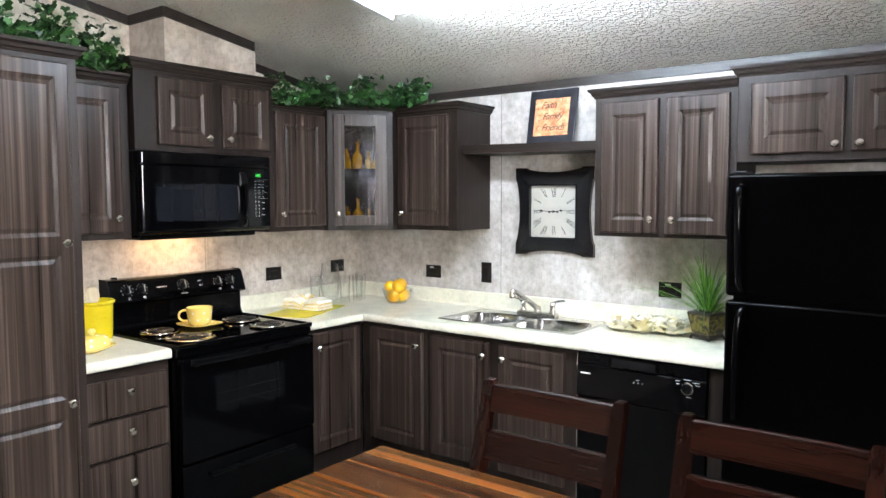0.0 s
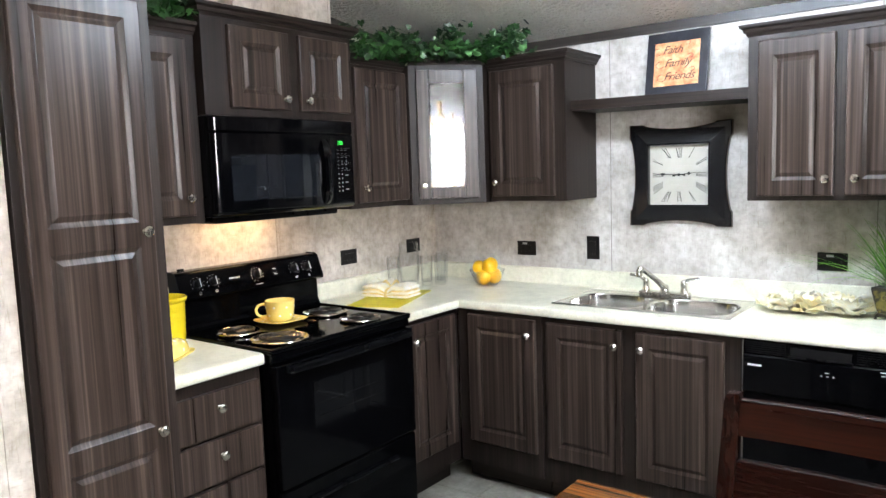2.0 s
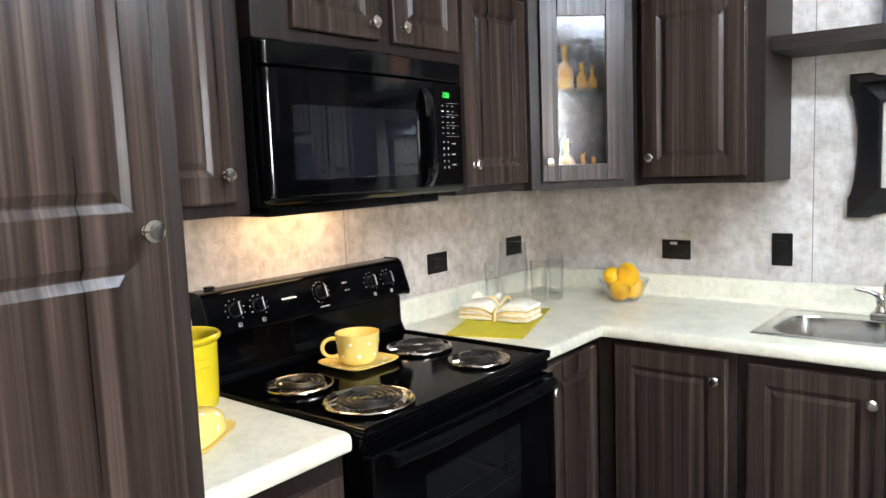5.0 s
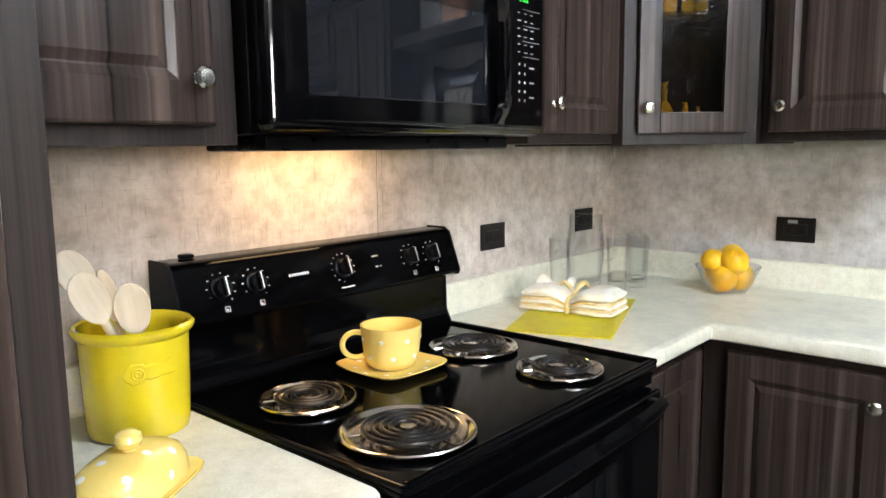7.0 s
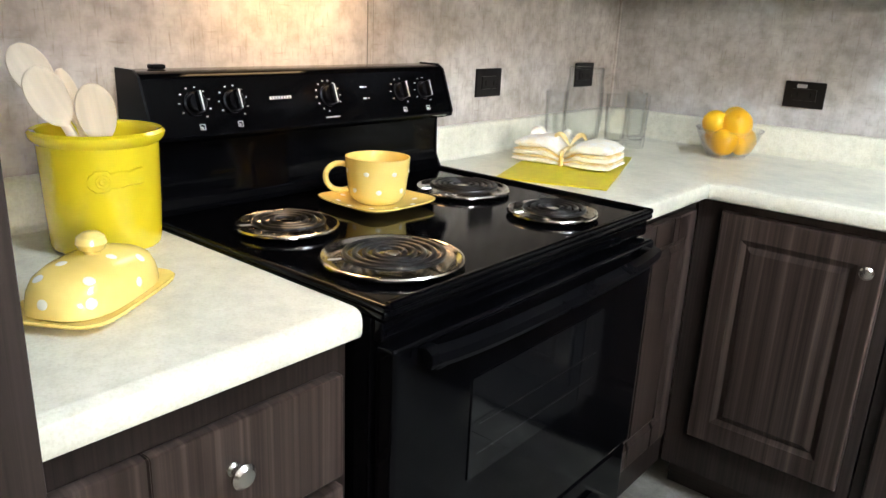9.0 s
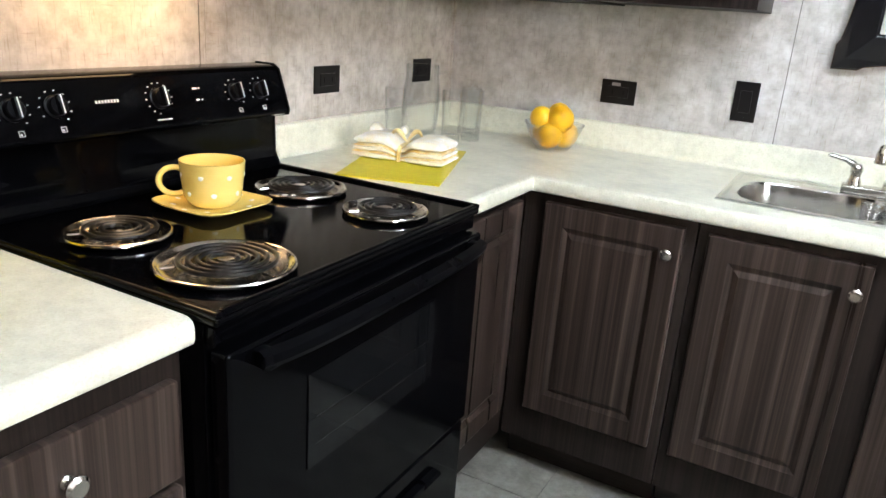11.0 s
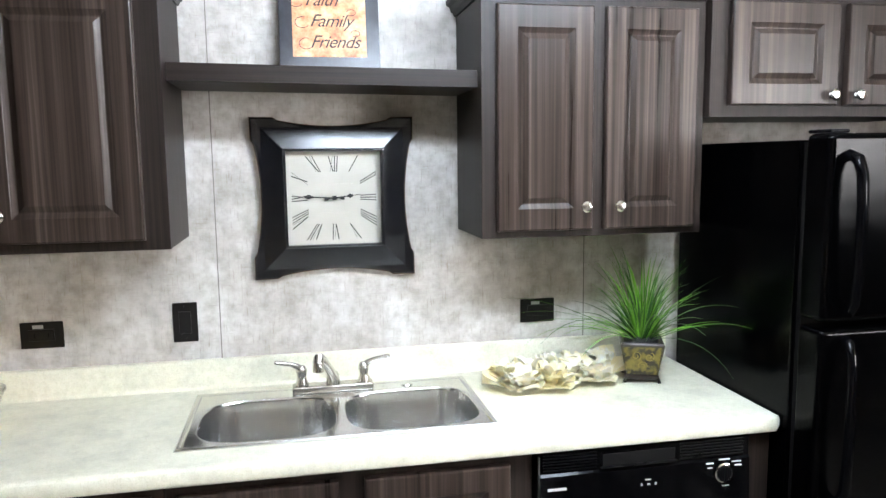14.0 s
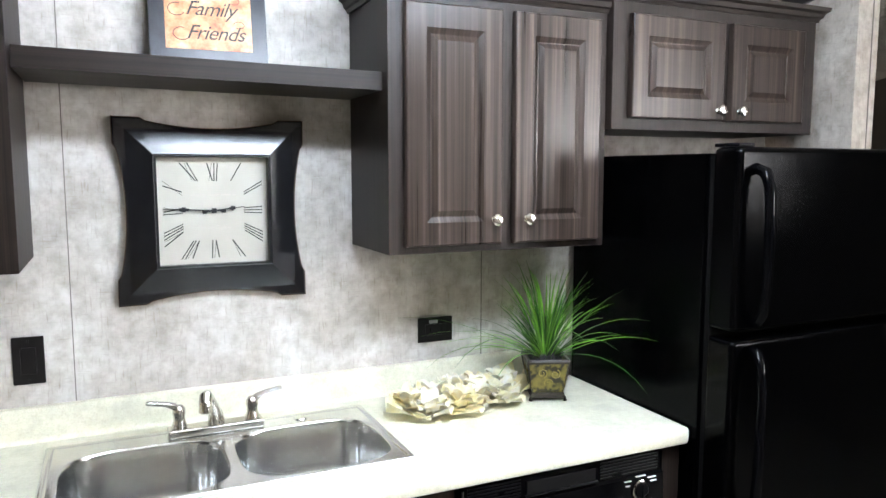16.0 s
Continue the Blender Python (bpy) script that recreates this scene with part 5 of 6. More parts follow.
def ladder_chair(m):
    """Its front looks along -y; the back leans towards +y."""
    o = thing("dining_chair", m, "dark reddish-brown wooden ladder-back dining chair at the table", "chair", "chairs at the table")
    w = 0.445
    lean = lambda z: 0.02 + (0.30 * (z - 0.46) * 0.9 if z > 0.46 else 0.10 * (0.46 - z))
    for x in (0.0, w - 0.034):
        bm_ = bmesh.new()
        rows = []
        for z in (0.0, 0.25, 0.46, 0.6, 0.75, 0.9, 0.985, 1.0):
            y, t = lean(z), 0.022 if z < 0.9 else 0.017
            k = 0.005 if z > 0.99 else 0.0
            rows.append([bm_.verts.new(p_) for p_ in ((x + k, y - t, z), (x + 0.034 - k, y - t, z), (x + 0.034 - k, y + t, z), (x + k, y + t, z))])
        bm_.faces.new(rows[0]), bm_.faces.new(rows[-1])
        for a_, b_ in zip(rows, rows[1:]):
            for i_ in range(4):
                bm_.faces.new((a_[i_], a_[(i_ + 1) % 4], b_[(i_ + 1) % 4], b_[i_]))
        part("back_post", bm_, CHAIR_Z, o)
    for z0, z1 in ((0.912, 0.990), (0.780, 0.862), (0.640, 0.715)):
        bm_ = bmesh.new()
        rows = []
        for i in range(13):
            x = 0.034 + (w - 0.068) * i / 12
            bow = 0.010 * (1 - (2 * i / 12 - 1) ** 2)
            rows.append([bm_.verts.new((x, lean(z) + bow + t, z)) for z, t in ((z0, -0.009), (z1 - 0.003, -0.009), (z1, -0.006), (z1, 0.006), (z1 - 0.003, 0.009), (z0, 0.009))])
        bm_.faces.new(rows[0]), bm_.faces.new(rows[-1][::-1])
        for a_, b_ in zip(rows, rows[1:]):
            for i_ in range(6):
                bm_.faces.new((a_[i_], b_[i_], b_[(i_ + 1) % 6], a_[(i_ + 1) % 6]))
        part("slat", bm_, CHAIR, o)
    part("seat", boxed(-0.005, w + 0.005, -0.42, 0.0, 0.44, 0.468, 0.008), CHAIR, o)
    for x in (0.0, w - 0.036):
        part("leg", boxed(x, x + 0.036, -0.405, -0.369, 0.0, 0.4395, 0.003), CHAIR_Z, o)
        part("side_stretcher", boxed(x + 0.008, x + 0.028, -0.368, 0.035, 0.18, 0.21, 0.002), CHAIR, o)
    part("front_stretcher", boxed(0.036, w - 0.036, -0.397, -0.377, 0.26, 0.29, 0.002), CHAIR, o)
    return o


chair = ladder_chair(pose(2.178, -1.886, 0, 0, 0, 0))
copy_thing(chair, pose(2.765, -1.886, 0))

# ---- things on the counter ----
# cup and saucer
c = thing("cup_and_saucer", pose(0.262, -1.402, 0.9105, 0, 0, 44), "soft yellow polka-dot cup on a square saucer", "cup")
bm = bmesh.new()
N = 40
rows = []
for half, z in ((0.048, 0.0), (0.054, 0.0), (0.080, 0.007), (0.090, 0.012), (0.090, 0.0145), (0.078, 0.0105), (0.048, 0.0055)):
    row = []
    for i in range(N):
        a = math.tau * i / N + math.pi / 4
        e = 5.5 if half > 0.06 else 3.0
        ca, sa = math.cos(a), math.sin(a)
        r = half / (abs(ca) ** e + abs(sa) ** e) ** (1 / e)
        row.append(bm.verts.new((r * ca, r * sa, z + (0.004 if half > 0.08 else 0) * (r / half - 1) * 2)))
    rows.append(row)
bm.faces.new(rows[0]), bm.faces.new(rows[-1])
for a, b in zip(rows, rows[1:]):
    for i in range(N):
        bm.faces.new((a[i], a[(i + 1) % N], b[(i + 1) % N], b[i]))
part("saucer", bm, YELLOW, c, "rounded square saucer", pose(0, 0, 0, 0, 0, -45))
cup_profile = [(r_ * 1.21, 0.006 + (z_ - 0.006) * 1.22) for r_, z_ in ((0.0, 0.006), (0.031, 0.006), (0.034, 0.008), (0.040, 0.013), (0.0445, 0.021), (0.0465, 0.034), (0.0490, 0.055), (0.0510, 0.075), (0.0510, 0.078), (0.0490, 0.078), (0.0465, 0.055), (0.0440, 0.034), (0.040, 0.021), (0.03, 0.014), (0.0, 0.013))]
bm = bmesh.new()
lathe(bm, cup_profile, 36)
cup = part("cup", bm, YELLOW, c)


def dots(parent, spots, r=0.0055):
    """White glazed spots, each a low dome: (place, normal)."""
    bm_ = bmesh.new()
    lathe(bm_, [(r, -0.0006), (r * 0.7, 0.0004), (0, 0.0009)], 12)
    data = mesh_of(bm_, "painted_dot", DOT, True)
    for p_, n_ in spots:
        o_ = new("painted_dot", data)
        o_.parent = parent
        o_.matrix_basis = Matrix.Translation(Vector(p_)) @ Vector(n_).normalized().to_track_quat("Z", "Y").to_matrix().to_4x4()


dots(cup, [((r_ * math.cos(a), r_ * math.sin(a), z), (math.cos(a), math.sin(a), 0.12)) for z, r_, o_ in ((0.036, 0.0561, 0.3), (0.070, 0.0598, 0.8)) for a in [o_ + k * math.tau / 7 for k in range(7)]])
dots(c, [((0.074 * math.cos(a), 0.074 * math.sin(a), 0.0104), (-0.2 * math.cos(a), -0.2 * math.sin(a), 1)) for a in [0.2 + k * math.tau / 10 for k in range(10)]], 0.0055)
bm = bmesh.new()
tube(bm, [(-0.070 + 0.028 * math.cos(u), 0, 0.053 + 0.026 * math.sin(u)) for u in [radians(52 + 12.5 * k) for k in range(21)]], 0.0055, 12)
part("cup_grip", bm, YELLOW, cup, "", pose(0, 0, 0, 0, 0, 2))

# crock with spoons
c = thing("utensil_crock", pose(0.158, -1.878, TOP), "chartreuse glazed ceramic utensil crock with embossed badge", "crock")
bm = bmesh.new()
lathe(bm, [(0.0, 0.0), (0.070, 0.0), (0.077, 0.004), (0.079, 0.012), (0.081, 0.060), (0.083, 0.130), (0.084, 0.158), (0.090, 0.163), (0.0935, 0.169), (0.0935, 0.174), (0.089, 0.178), (0.083, 0.176), (0.078, 0.165), (0.076, 0.06), (0.072, 0.012), (0, 0.010)], 48)
part("pot", bm, LIME, c)
bm = bmesh.new()
a0 = math.atan2(-2.42 + 1.878, 1.3 - 0.158) + 0.20
# a curved plaque with scalloped edges and a round medal at its end
inner_row, outer_row = [], []
for i in range(25):
    t = i / 24
    a, edge = a0 - 0.42 + 0.98 * t, 0.0105 + 0.0022 * abs(math.sin(t * 9.0)) + (0.004 if 0.12 < t < 0.36 else 0.0)
    if i in (0, 24):
        edge *= 0.45
    mid = 0.112 + 0.006 * t
    row = [(0.0826, mid - edge), (0.0846, mid - edge + 0.0022), (0.0848, mid), (0.0848, mid + edge - 0.0022), (0.0828, mid + edge)]
    inner_row.append([bm.verts.new((r * math.cos(a), r * math.sin(a), z)) for r, z in row])
for ra, rb in zip(inner_row, inner_row[1:]):
    for i in range(4):
        bm.faces.new((ra[i], rb[i], rb[i + 1], ra[i + 1]))
for rad, thick in ((0.0085, 0.0016), (0.0035, 0.0018)):
    tube(bm, [(0.0850 * math.cos(a0 - 0.18 + rad / 0.085 * math.cos(u)), 0.0850 * math.sin(a0 - 0.18 + rad / 0.085 * math.cos(u)), 0.1135 + rad * math.sin(u)) for u in [k * math.tau / 20 for k in range(21)]], thick, 6)
part("badge", bm, LIME, c, "embossed scalloped plaque")


def spoon(m, reach=1.0):
    bm_ = bmesh.new()
    rows_ = []
    stem = 0.279 * reach - 0.088
    prof = [(stem * t_, 0.0060 + 0.0008 * t_, 0.0058, 0.0) for t_ in (0.0, 0.5, 0.85, 1.0)]
    for k in range(1, 15):
        u_ = -math.cos(math.pi * k / 15)
        prof.append((stem + 0.044 * (1 + u_), max(0.0062, 0.0272 * (1 - u_ * u_) ** 0.5 * (1 + 0.08 * u_)), 0.0050 if k < 13 else 0.0036, 0.0095 * (1 - u_ * u_)))
    n_ = 20
    for z, w_, t_, dip in prof:
        row_ = []
        for k in range(n_):
            a_ = k * math.tau / n_
            y_ = t_ * math.sin(a_) + dip * (math.sin(a_) ** 2 - 0.35)
            row_.append(bm_.verts.new((w_ * math.cos(a_), y_ if math.sin(a_) < 0 else max(y_, t_ * math.sin(a_)), z)))
        rows_.append(row_)
    bm_.faces.new(rows_[0]), bm_.faces.new(rows_[-1])
    for a_, b_ in zip(rows_, rows_[1:]):
        for k in range(n_):
            bm_.faces.new((a_[k], a_[(k + 1) % n_], b_[(k + 1) % n_], b_[k]))
    return tagged(part("wooden_spoon", bm_, SPOON, None, "pale wooden spoon standing in the crock", m), "", "spoon", "spoons in the crock")


def spoon_pose(foot, top, facing):
    """Stands from foot towards top, with the hollow of its bowl turned to a point."""
    foot, top, facing = Vector(foot), Vector(top), Vector(facing)
    up_ = (top - foot).normalized()
    front_ = (facing - top)
    front_ = (front_ - up_ * front_.dot(up_)).normalized()
    side_ = (-front_).cross(up_)
    return Matrix.Translation(foot) @ Matrix((side_, -front_, up_)).transposed().to_4x4()


FZ = TOP + 0.014
spoon(spoon_pose((0.190, -1.845, FZ), (0.085, -1.933, 1.162), (1.3, -2.4, 1.4)), 1.14)
spoon(spoon_pose((0.180, -1.850, FZ), (0.150, -1.942, 1.138), (1.2, -2.4, 1.3)), 0.98)
spoon(spoon_pose((0.168, -1.862, FZ), (0.112, -1.893, 1.122), (1.0, -1.1, 1.3)), 0.92)
spoon(spoon_pose((0.150, -1.848, FZ), (0.170, -1.883, 1.109), (1.3, -2.4, 1.2)), 0.84)

# butter dish
c = thing("butter_dish", pose(0.384, -2.002, TOP, 0, 0, 123), "soft yellow polka-dot butter dish with domed lid", "butter dish")


def oval(profile, ax, ay, e=2.6, n_=40):
    bm_ = bmesh.new()
    rows_ = []
    for s_, z in profile:
        row_ = []
        for i in range(n_):
            a_ = math.tau * i / n_
            ca_, sa_ = math.cos(a_), math.sin(a_)
            r_ = 1 / (abs(ca_) ** e + abs(sa_) ** e) ** (1 / e)
            row_.append(bm_.verts.new((ax * s_ * r_ * ca_, ay * s_ * r_ * sa_, z)))
        rows_.append(row_)
    for a_, b_ in zip(rows_, rows_[1:]):
        for i in range(n_):
            bm_.faces.new((a_[i], a_[(i + 1) % n_], b_[(i + 1) % n_], b_[i]))
    bm_.faces.new(rows_[0]), bm_.faces.new(rows_[-1])
    return bm_


part("dish", oval([(0.72, 0.0), (0.78, 0.002), (0.98, 0.010), (1.0, 0.013), (0.98, 0.015), (0.86, 0.011)], 0.102, 0.066, 5.0), YELLOW, c)
LID = [(0.96, 0.0115), (1.0, 0.014), (0.99, 0.024), (0.955, 0.037), (0.87, 0.0495), (0.71, 0.0580), (0.45, 0.0630), (0.15, 0.0645)]
lid = part("lid", oval(LID, 0.090, 0.055, 3.0), YELLOW, c, "domed lid")
bm = bmesh.new()
lathe(bm, [(0.009, 0.062), (0.009, 0.067), (0.015, 0.071), (0.018, 0.078), (0.016, 0.086), (0.009, 0.091), (0.0, 0.092)], 20)
part("lid_knob", bm, YELLOW, lid, "round lid knob")


def on_lid(turn_, s_):
    """A point of the lid at a turn round it and a distance from its middle."""
    ca_, sa_ = math.cos(turn_), math.sin(turn_)
    r_ = 1 / (abs(ca_) ** 3.0 + abs(sa_) ** 3.0) ** (1 / 3.0)
    z_ = 0.0645
    for (s1_, z1_), (s0_, z0_) in zip(LID[1:], LID[2:]):
        if s0_ <= s_ <= s1_:
            z_ = z0_ + (z1_ - z0_) * (s_ - s0_) / (s1_ - s0_)
    return Vector((0.090 * s_ * r_ * ca_, 0.055 * s_ * r_ * sa_, z_))


spots = []
for s_, n_, o_ in ((0.46, 3, 0.5), (0.80, 5, 0.1), (0.972, 7, 0.3)):
    for k in range(n_):
        t_ = o_ + k * math.tau / n_
        p_ = on_lid(t_, s_)
        n3 = (on_lid(t_ + 0.05, s_) - p_).cross(on_lid(t_, s_ - 0.01) - p_)
        spots.append((p_ + n3.normalized() * 0.0003, n3))
dots(lid, spots, 0.0068)

# mat with folded towels
tagged(part("counter_mat", boxed(-0.130, 0.130, -0.235, 0.235, 0.0, 0.005, 0.002), MAT_YELLOW, None, "flat yellow-green rectangular counter mat", pose(0.287, -0.730, TOP, 0, 0, 20)), "", "mat")
c = thing("folded_towels", pose(0.262, -0.700, TOP + 0.0055, 0, 0, 9), "stack of folded white and yellow towels tied with ribbon", "towels")


def fold(w_, d_, z0_, h_, m_, seed):
    bm_ = bmesh.new()
    r_ = random.Random(seed)
    n_, rows_ = 26, []
    for i in range(n_ + 1):
        x = -w_ / 2 + w_ * i / n_
        nip = 1.0 - 0.46 * math.exp(-((x - 0.005) / 0.026) ** 2) - 0.10 * (x / (w_ / 2)) ** 4
        row_ = []
        for k in range(16):
            a_ = math.tau * k / 16
            y_, z_ = d_ / 2 * math.copysign(abs(math.cos(a_)) ** 0.45, math.cos(a_)), h_ / 2 * math.copysign(abs(math.sin(a_)) ** 0.75, math.sin(a_))
            wob = 1 + 0.09 * noise.noise((x * 30 + seed, y_ * 20, z_ * 50))
            end = (0.45, 0.75, 0.92)[min(i, n_ - i)] if min(i, n_ - i) < 3 else 1.0
            zz = (z0_ + h_ / 2 + z_ * end) * nip + 0.003 * noise.noise((x * 22, y_ * 16, seed * 0.2)) * min(1.0, z0_ / 0.012)
            row_.append(bm_.verts.new((x * (1 + 0.02 * noise.noise((y_ * 30, z_ * 90, seed))), y_ * wob * (0.35 + 0.65 * nip), zz)))
        rows_.append(row_)
    for a_, b_ in zip(rows_, rows_[1:]):
        for k in range(16):
            bm_.faces.new((a_[k], a_[(k + 1) % 16], b_[(k + 1) % 16], b_[k]))
    bm_.faces.new(rows_[0]), bm_.faces.new(rows_[-1])
    return bm_


for i, (m_, z0_, h_) in enumerate(((TOWEL_WHITE, 0.0, 0.018), (TOWEL_YELLOW, 0.0135, 0.010), (TOWEL_WHITE, 0.0190, 0.018), (TOWEL_YELLOW, 0.0325, 0.009), (TOWEL_WHITE, 0.0380, 0.030))):
    part("folded_towel", fold(0.262 - 0.002 * i, 0.150 - 0.002 * i, z0_, h_, m_, i), m_, c)
part("rolled_cloth", fold(0.105, 0.046, 0.060, 0.030, TOWEL_WHITE, 9), TOWEL_WHITE, c, "", pose(-0.066, 0.034, 0, 0, 0, 12))
bm = bmesh.new()
band = [(0.0, -0.058), (0.022, -0.059), (0.036, -0.050), (0.0395, -0.03), (0.0400, 0.0), (0.0395, 0.03), (0.036, 0.050), (0.022, 0.059), (0.0, 0.058)]
for (z0, y0), (z1, y1) in zip(band, band[1:]):
    tube(bm, [(0.004, y0, z0 + 0.001), (0.004, y1, z1 + 0.001)], 0.006, 8)
for s_ in (-1, 1):
    pts = [(0.002 + s_ * r_ * 0.045, 0.012 * s_ * math.sin(r_ * 3), 0.045 + 0.022 * math.sin(r_ * math.pi) + 0.016 * r_) for r_ in [k / 8 for k in range(9)]]
    tube(bm, pts, [0.003, 0.004, 0.006, 0.007, 0.007, 0.006, 0.005, 0.004, 0.003], 8)
part("ribbon", bm, RIBBON, c, "yellow tied ribbon")

# glass pitcher and tumblers
c = thing("glass_pitcher", pose(0.106, -0.371, TOP), "clear glass water pitcher", "pitcher")
bm = bmesh.new()
lathe(bm, [(0, 0.0), (0.047, 0.0), (0.050, 0.004), (0.050, 0.012), (0.056, 0.06), (0.060, 0.11), (0.058, 0.16), (0.052, 0.20), (0.053, 0.232), (0.0495, 0.234), (0.0485, 0.20), (0.0540, 0.16), (0.0560, 0.11), (0.0520, 0.06), (0.044, 0.022), (0.03, 0.017), (0, 0.016)], 36)
part("jug", bm, GLASS, c)
bm = bmesh.new()
tube(bm, [(0.051, 0, 0.205), (0.075, 0, 0.215), (0.095, 0, 0.195), (0.098, 0, 0.15), (0.088, 0, 0.10), (0.060, 0, 0.08)], 0.006, 10)
part("handle", bm, GLASS, c, "", pose(0, 0, 0, 0, 0, 35))


def tumbler(x, y):
    bm_ = bmesh.new()
    lathe(bm_, [(0, 0.0), (0.026, 0.0), (0.028, 0.003), (0.029, 0.02), (0.0345, 0.160), (0.0335, 0.1625), (0.0315, 0.161), (0.0262, 0.034), (0.020, 0.024), (0, 0.023)], 28)
    return tagged(part("glass_tumbler", bm_, GLASS, None, "clear thick-bottomed drinking glass", pose(x, y, TOP)), "", "glass", "drinking glasses")


for x, y in ((0.060, -0.450), (0.203, -0.340), (0.192, -0.190), (0.235, -0.262)):
    tumbler(x, y)

# bowl of oranges
c = (0.492, -0.185)
bm = bmesh.new()
lathe(bm, [(0, 0.0), (0.048, 0.0), (0.053, 0.003), (0.070, 0.026), (0.084, 0.058), (0.092, 0.079), (0.0955, 0.081), (0.0945, 0.085), (0.0895, 0.080), (0.081, 0.059), (0.067, 0.028), (0.050, 0.006), (0, 0.005)], 40)
tagged(part("fruit_bowl", bm, GLASS, None, "clear glass bowl holding oranges", pose(*c, TOP)), "", "bowl")
for i, (x, y, z, r) in enumerate(((0.0, -0.034, 0.048, 0.041), (0.036, 0.014, 0.049, 0.040), (-0.036, 0.016, 0.049, 0.039), (-0.038, -0.018, 0.096, 0.038), (0.024, -0.014, 0.101, 0.043), (-0.002, 0.038, 0.106, 0.038))):
    bm = bmesh.new()
    lathe(bm, [(0, -0.95), (0.3, -0.93), (0.6, -0.78), (0.85, -0.5), (0.98, -0.15), (0.98, 0.18), (0.84, 0.55), (0.58, 0.83), (0.25, 0.97), (0.08, 0.97), (0.0, 0.94)], 24)
    bmesh.ops.scale(bm, verts=bm.verts, vec=(r * 1.06, r * 0.97, r))
    rr = random.Random(i)
    tagged(part("orange", bm, ORANGE, None, "bright orange fruit in a glass bowl", pose(c[0] + x, c[1] + y, TOP + z, rr.uniform(-60, 60), rr.uniform(-60, 60), rr.uniform(0, 360))), "", "orange", "oranges")

# cream silk flowers lying on the counter
c = thing("silk_flower_bundle", pose(2.10, -0.215, TOP + 0.001), "bundle of cream silk flowers lying on the counter", "artificial flowers")
rr = random.Random(11)


PETAL_LOW = [0.001]


def petal(bm_, centre, yaw_, size, lift, curl):
    n_ = 6
    PETAL_LOW[0] = 0.001 + (PETAL_LOW[0] - 0.001 + 0.00037) % 0.012
    grid = []
    for i in range(n_ + 1):
        u_ = i / n_
        row_ = []
        for j in range(n_ + 1):
            v_ = 2 * j / n_ - 1
            w_ = size * 0.55 * math.sin(math.pi * (0.12 + 0.80 * u_)) ** 0.7
            x_, y_ = size * u_, v_ * w_
            z_ = lift * math.sin(u_ * 1.9) * size + curl * size * v_ * v_ * u_ + 0.025 * size * math.sin(9 * v_ + 7 * u_ + yaw_ * 3) * u_
            p_ = Matrix.Rotation(yaw_, 3, "Z") @ Vector((x_, y_, 0))
            row_.append(bm_.verts.new((centre[0] + p_.x, centre[1] + p_.y, max(PETAL_LOW[0], centre[2] + z_))))
        grid.append(row_)
    for i in range(n_):
        for j in range(n_):
            bm_.faces.new((grid[i][j], grid[i + 1][j], grid[i + 1][j + 1], grid[i][j + 1]))


for k in range(9):
    bm = bmesh.new()
    cx, cy = -0.155 + 0.038 * k + rr.uniform(-0.01, 0.01), (-0.045 if k % 2 else 0.035) + rr.uniform(-0.02, 0.02) + 0.05 * (k / 8 - 0.3)
    for ring_, (m_, lift, size) in enumerate(((7, 0.20, 0.066), (6, 0.48, 0.058), (5, 0.80, 0.042))):
        for q in range(m_):
            petal(bm, (cx, cy, 0.008 + 0.010 * ring_), q * math.tau / m_ + rr.uniform(-0.3, 0.3), size * rr.uniform(0.85, 1.15), lift * rr.uniform(0.6, 1.3), rr.uniform(0.1, 0.4))
    part("blossom", bm, SILK if k % 3 else SILK_GREEN, c)
for place, turn_, size, lift in (((0.13, 0.075, 0.008), 0.35, 0.12, 0.15), ((0.12, 0.02, 0.006), -0.1, 0.10, 0.15), ((-0.15, -0.03, 0.006), 2.9, 0.09, 0.15)):
    bm = bmesh.new()
    petal(bm, place, turn_, size, lift, 0.4)
    part("silk_leaf", bm, SILK_GREEN, c, "pale green silk leaf")

# potted grass
c = thing("potted_grass", pose(2.358, -0.225, TOP, 0, 0, -22), "artificial green grass in a square bronze relief pot", "plant")
bm = bmesh.new()
rows = []
for h, z in ((0.044, 0.022), (0.045, 0.030), (0.050, 0.045), (0.058, 0.105), (0.061, 0.114), (0.060, 0.122), (0.053, 0.122), (0.050, 0.108)):
    rows.append([bm.verts.new((h * a, h * b, z)) for a, b in ((-1, -1), (1, -1), (1, 1), (-1, 1))])
for a, b in zip(rows, rows[1:]):
    for i in range(4):
        bm.faces.new((a[i], a[(i + 1) % 4], b[(i + 1) % 4], b[i]))
bm.faces.new(rows[0]), bm.faces.new(rows[-1])
part("pot", bm, POT, c, "square bronze-green pot")
bm = bmesh.new()
for a, b in ((-1, -1), (1, -1), (1, 1), (-1, 1)):
    tube(bm, [(0.044 * a, 0.044 * b, 0.030), (0.060 * a, 0.060 * b, 0.115)], 0.003, 6)
    tube(bm, [(0.050 * a, 0.050 * b, 0.003), (0.049 * a, 0.049 * b, 0.013), (0.042 * a, 0.042 * b, 0.026)], [0.006, 0.004, 0.004], 6)
box(bm, -0.049, 0.049, -0.049, 0.049, 0.010, 0.026, 0.004)
extrude_profile(bm, [(-0.059, -0.059), (0.059, -0.059), (0.059, 0.059), (-0.059, 0.059)], [(-0.004, 0.113), (0.003, 0.113), (0.004, 0.119), (0.001, 0.125), (-0.006, 0.125)], True)
part("pot_frame", bm, POT_DARK, c, "dark metal edges and feet")
bm = bmesh.new()
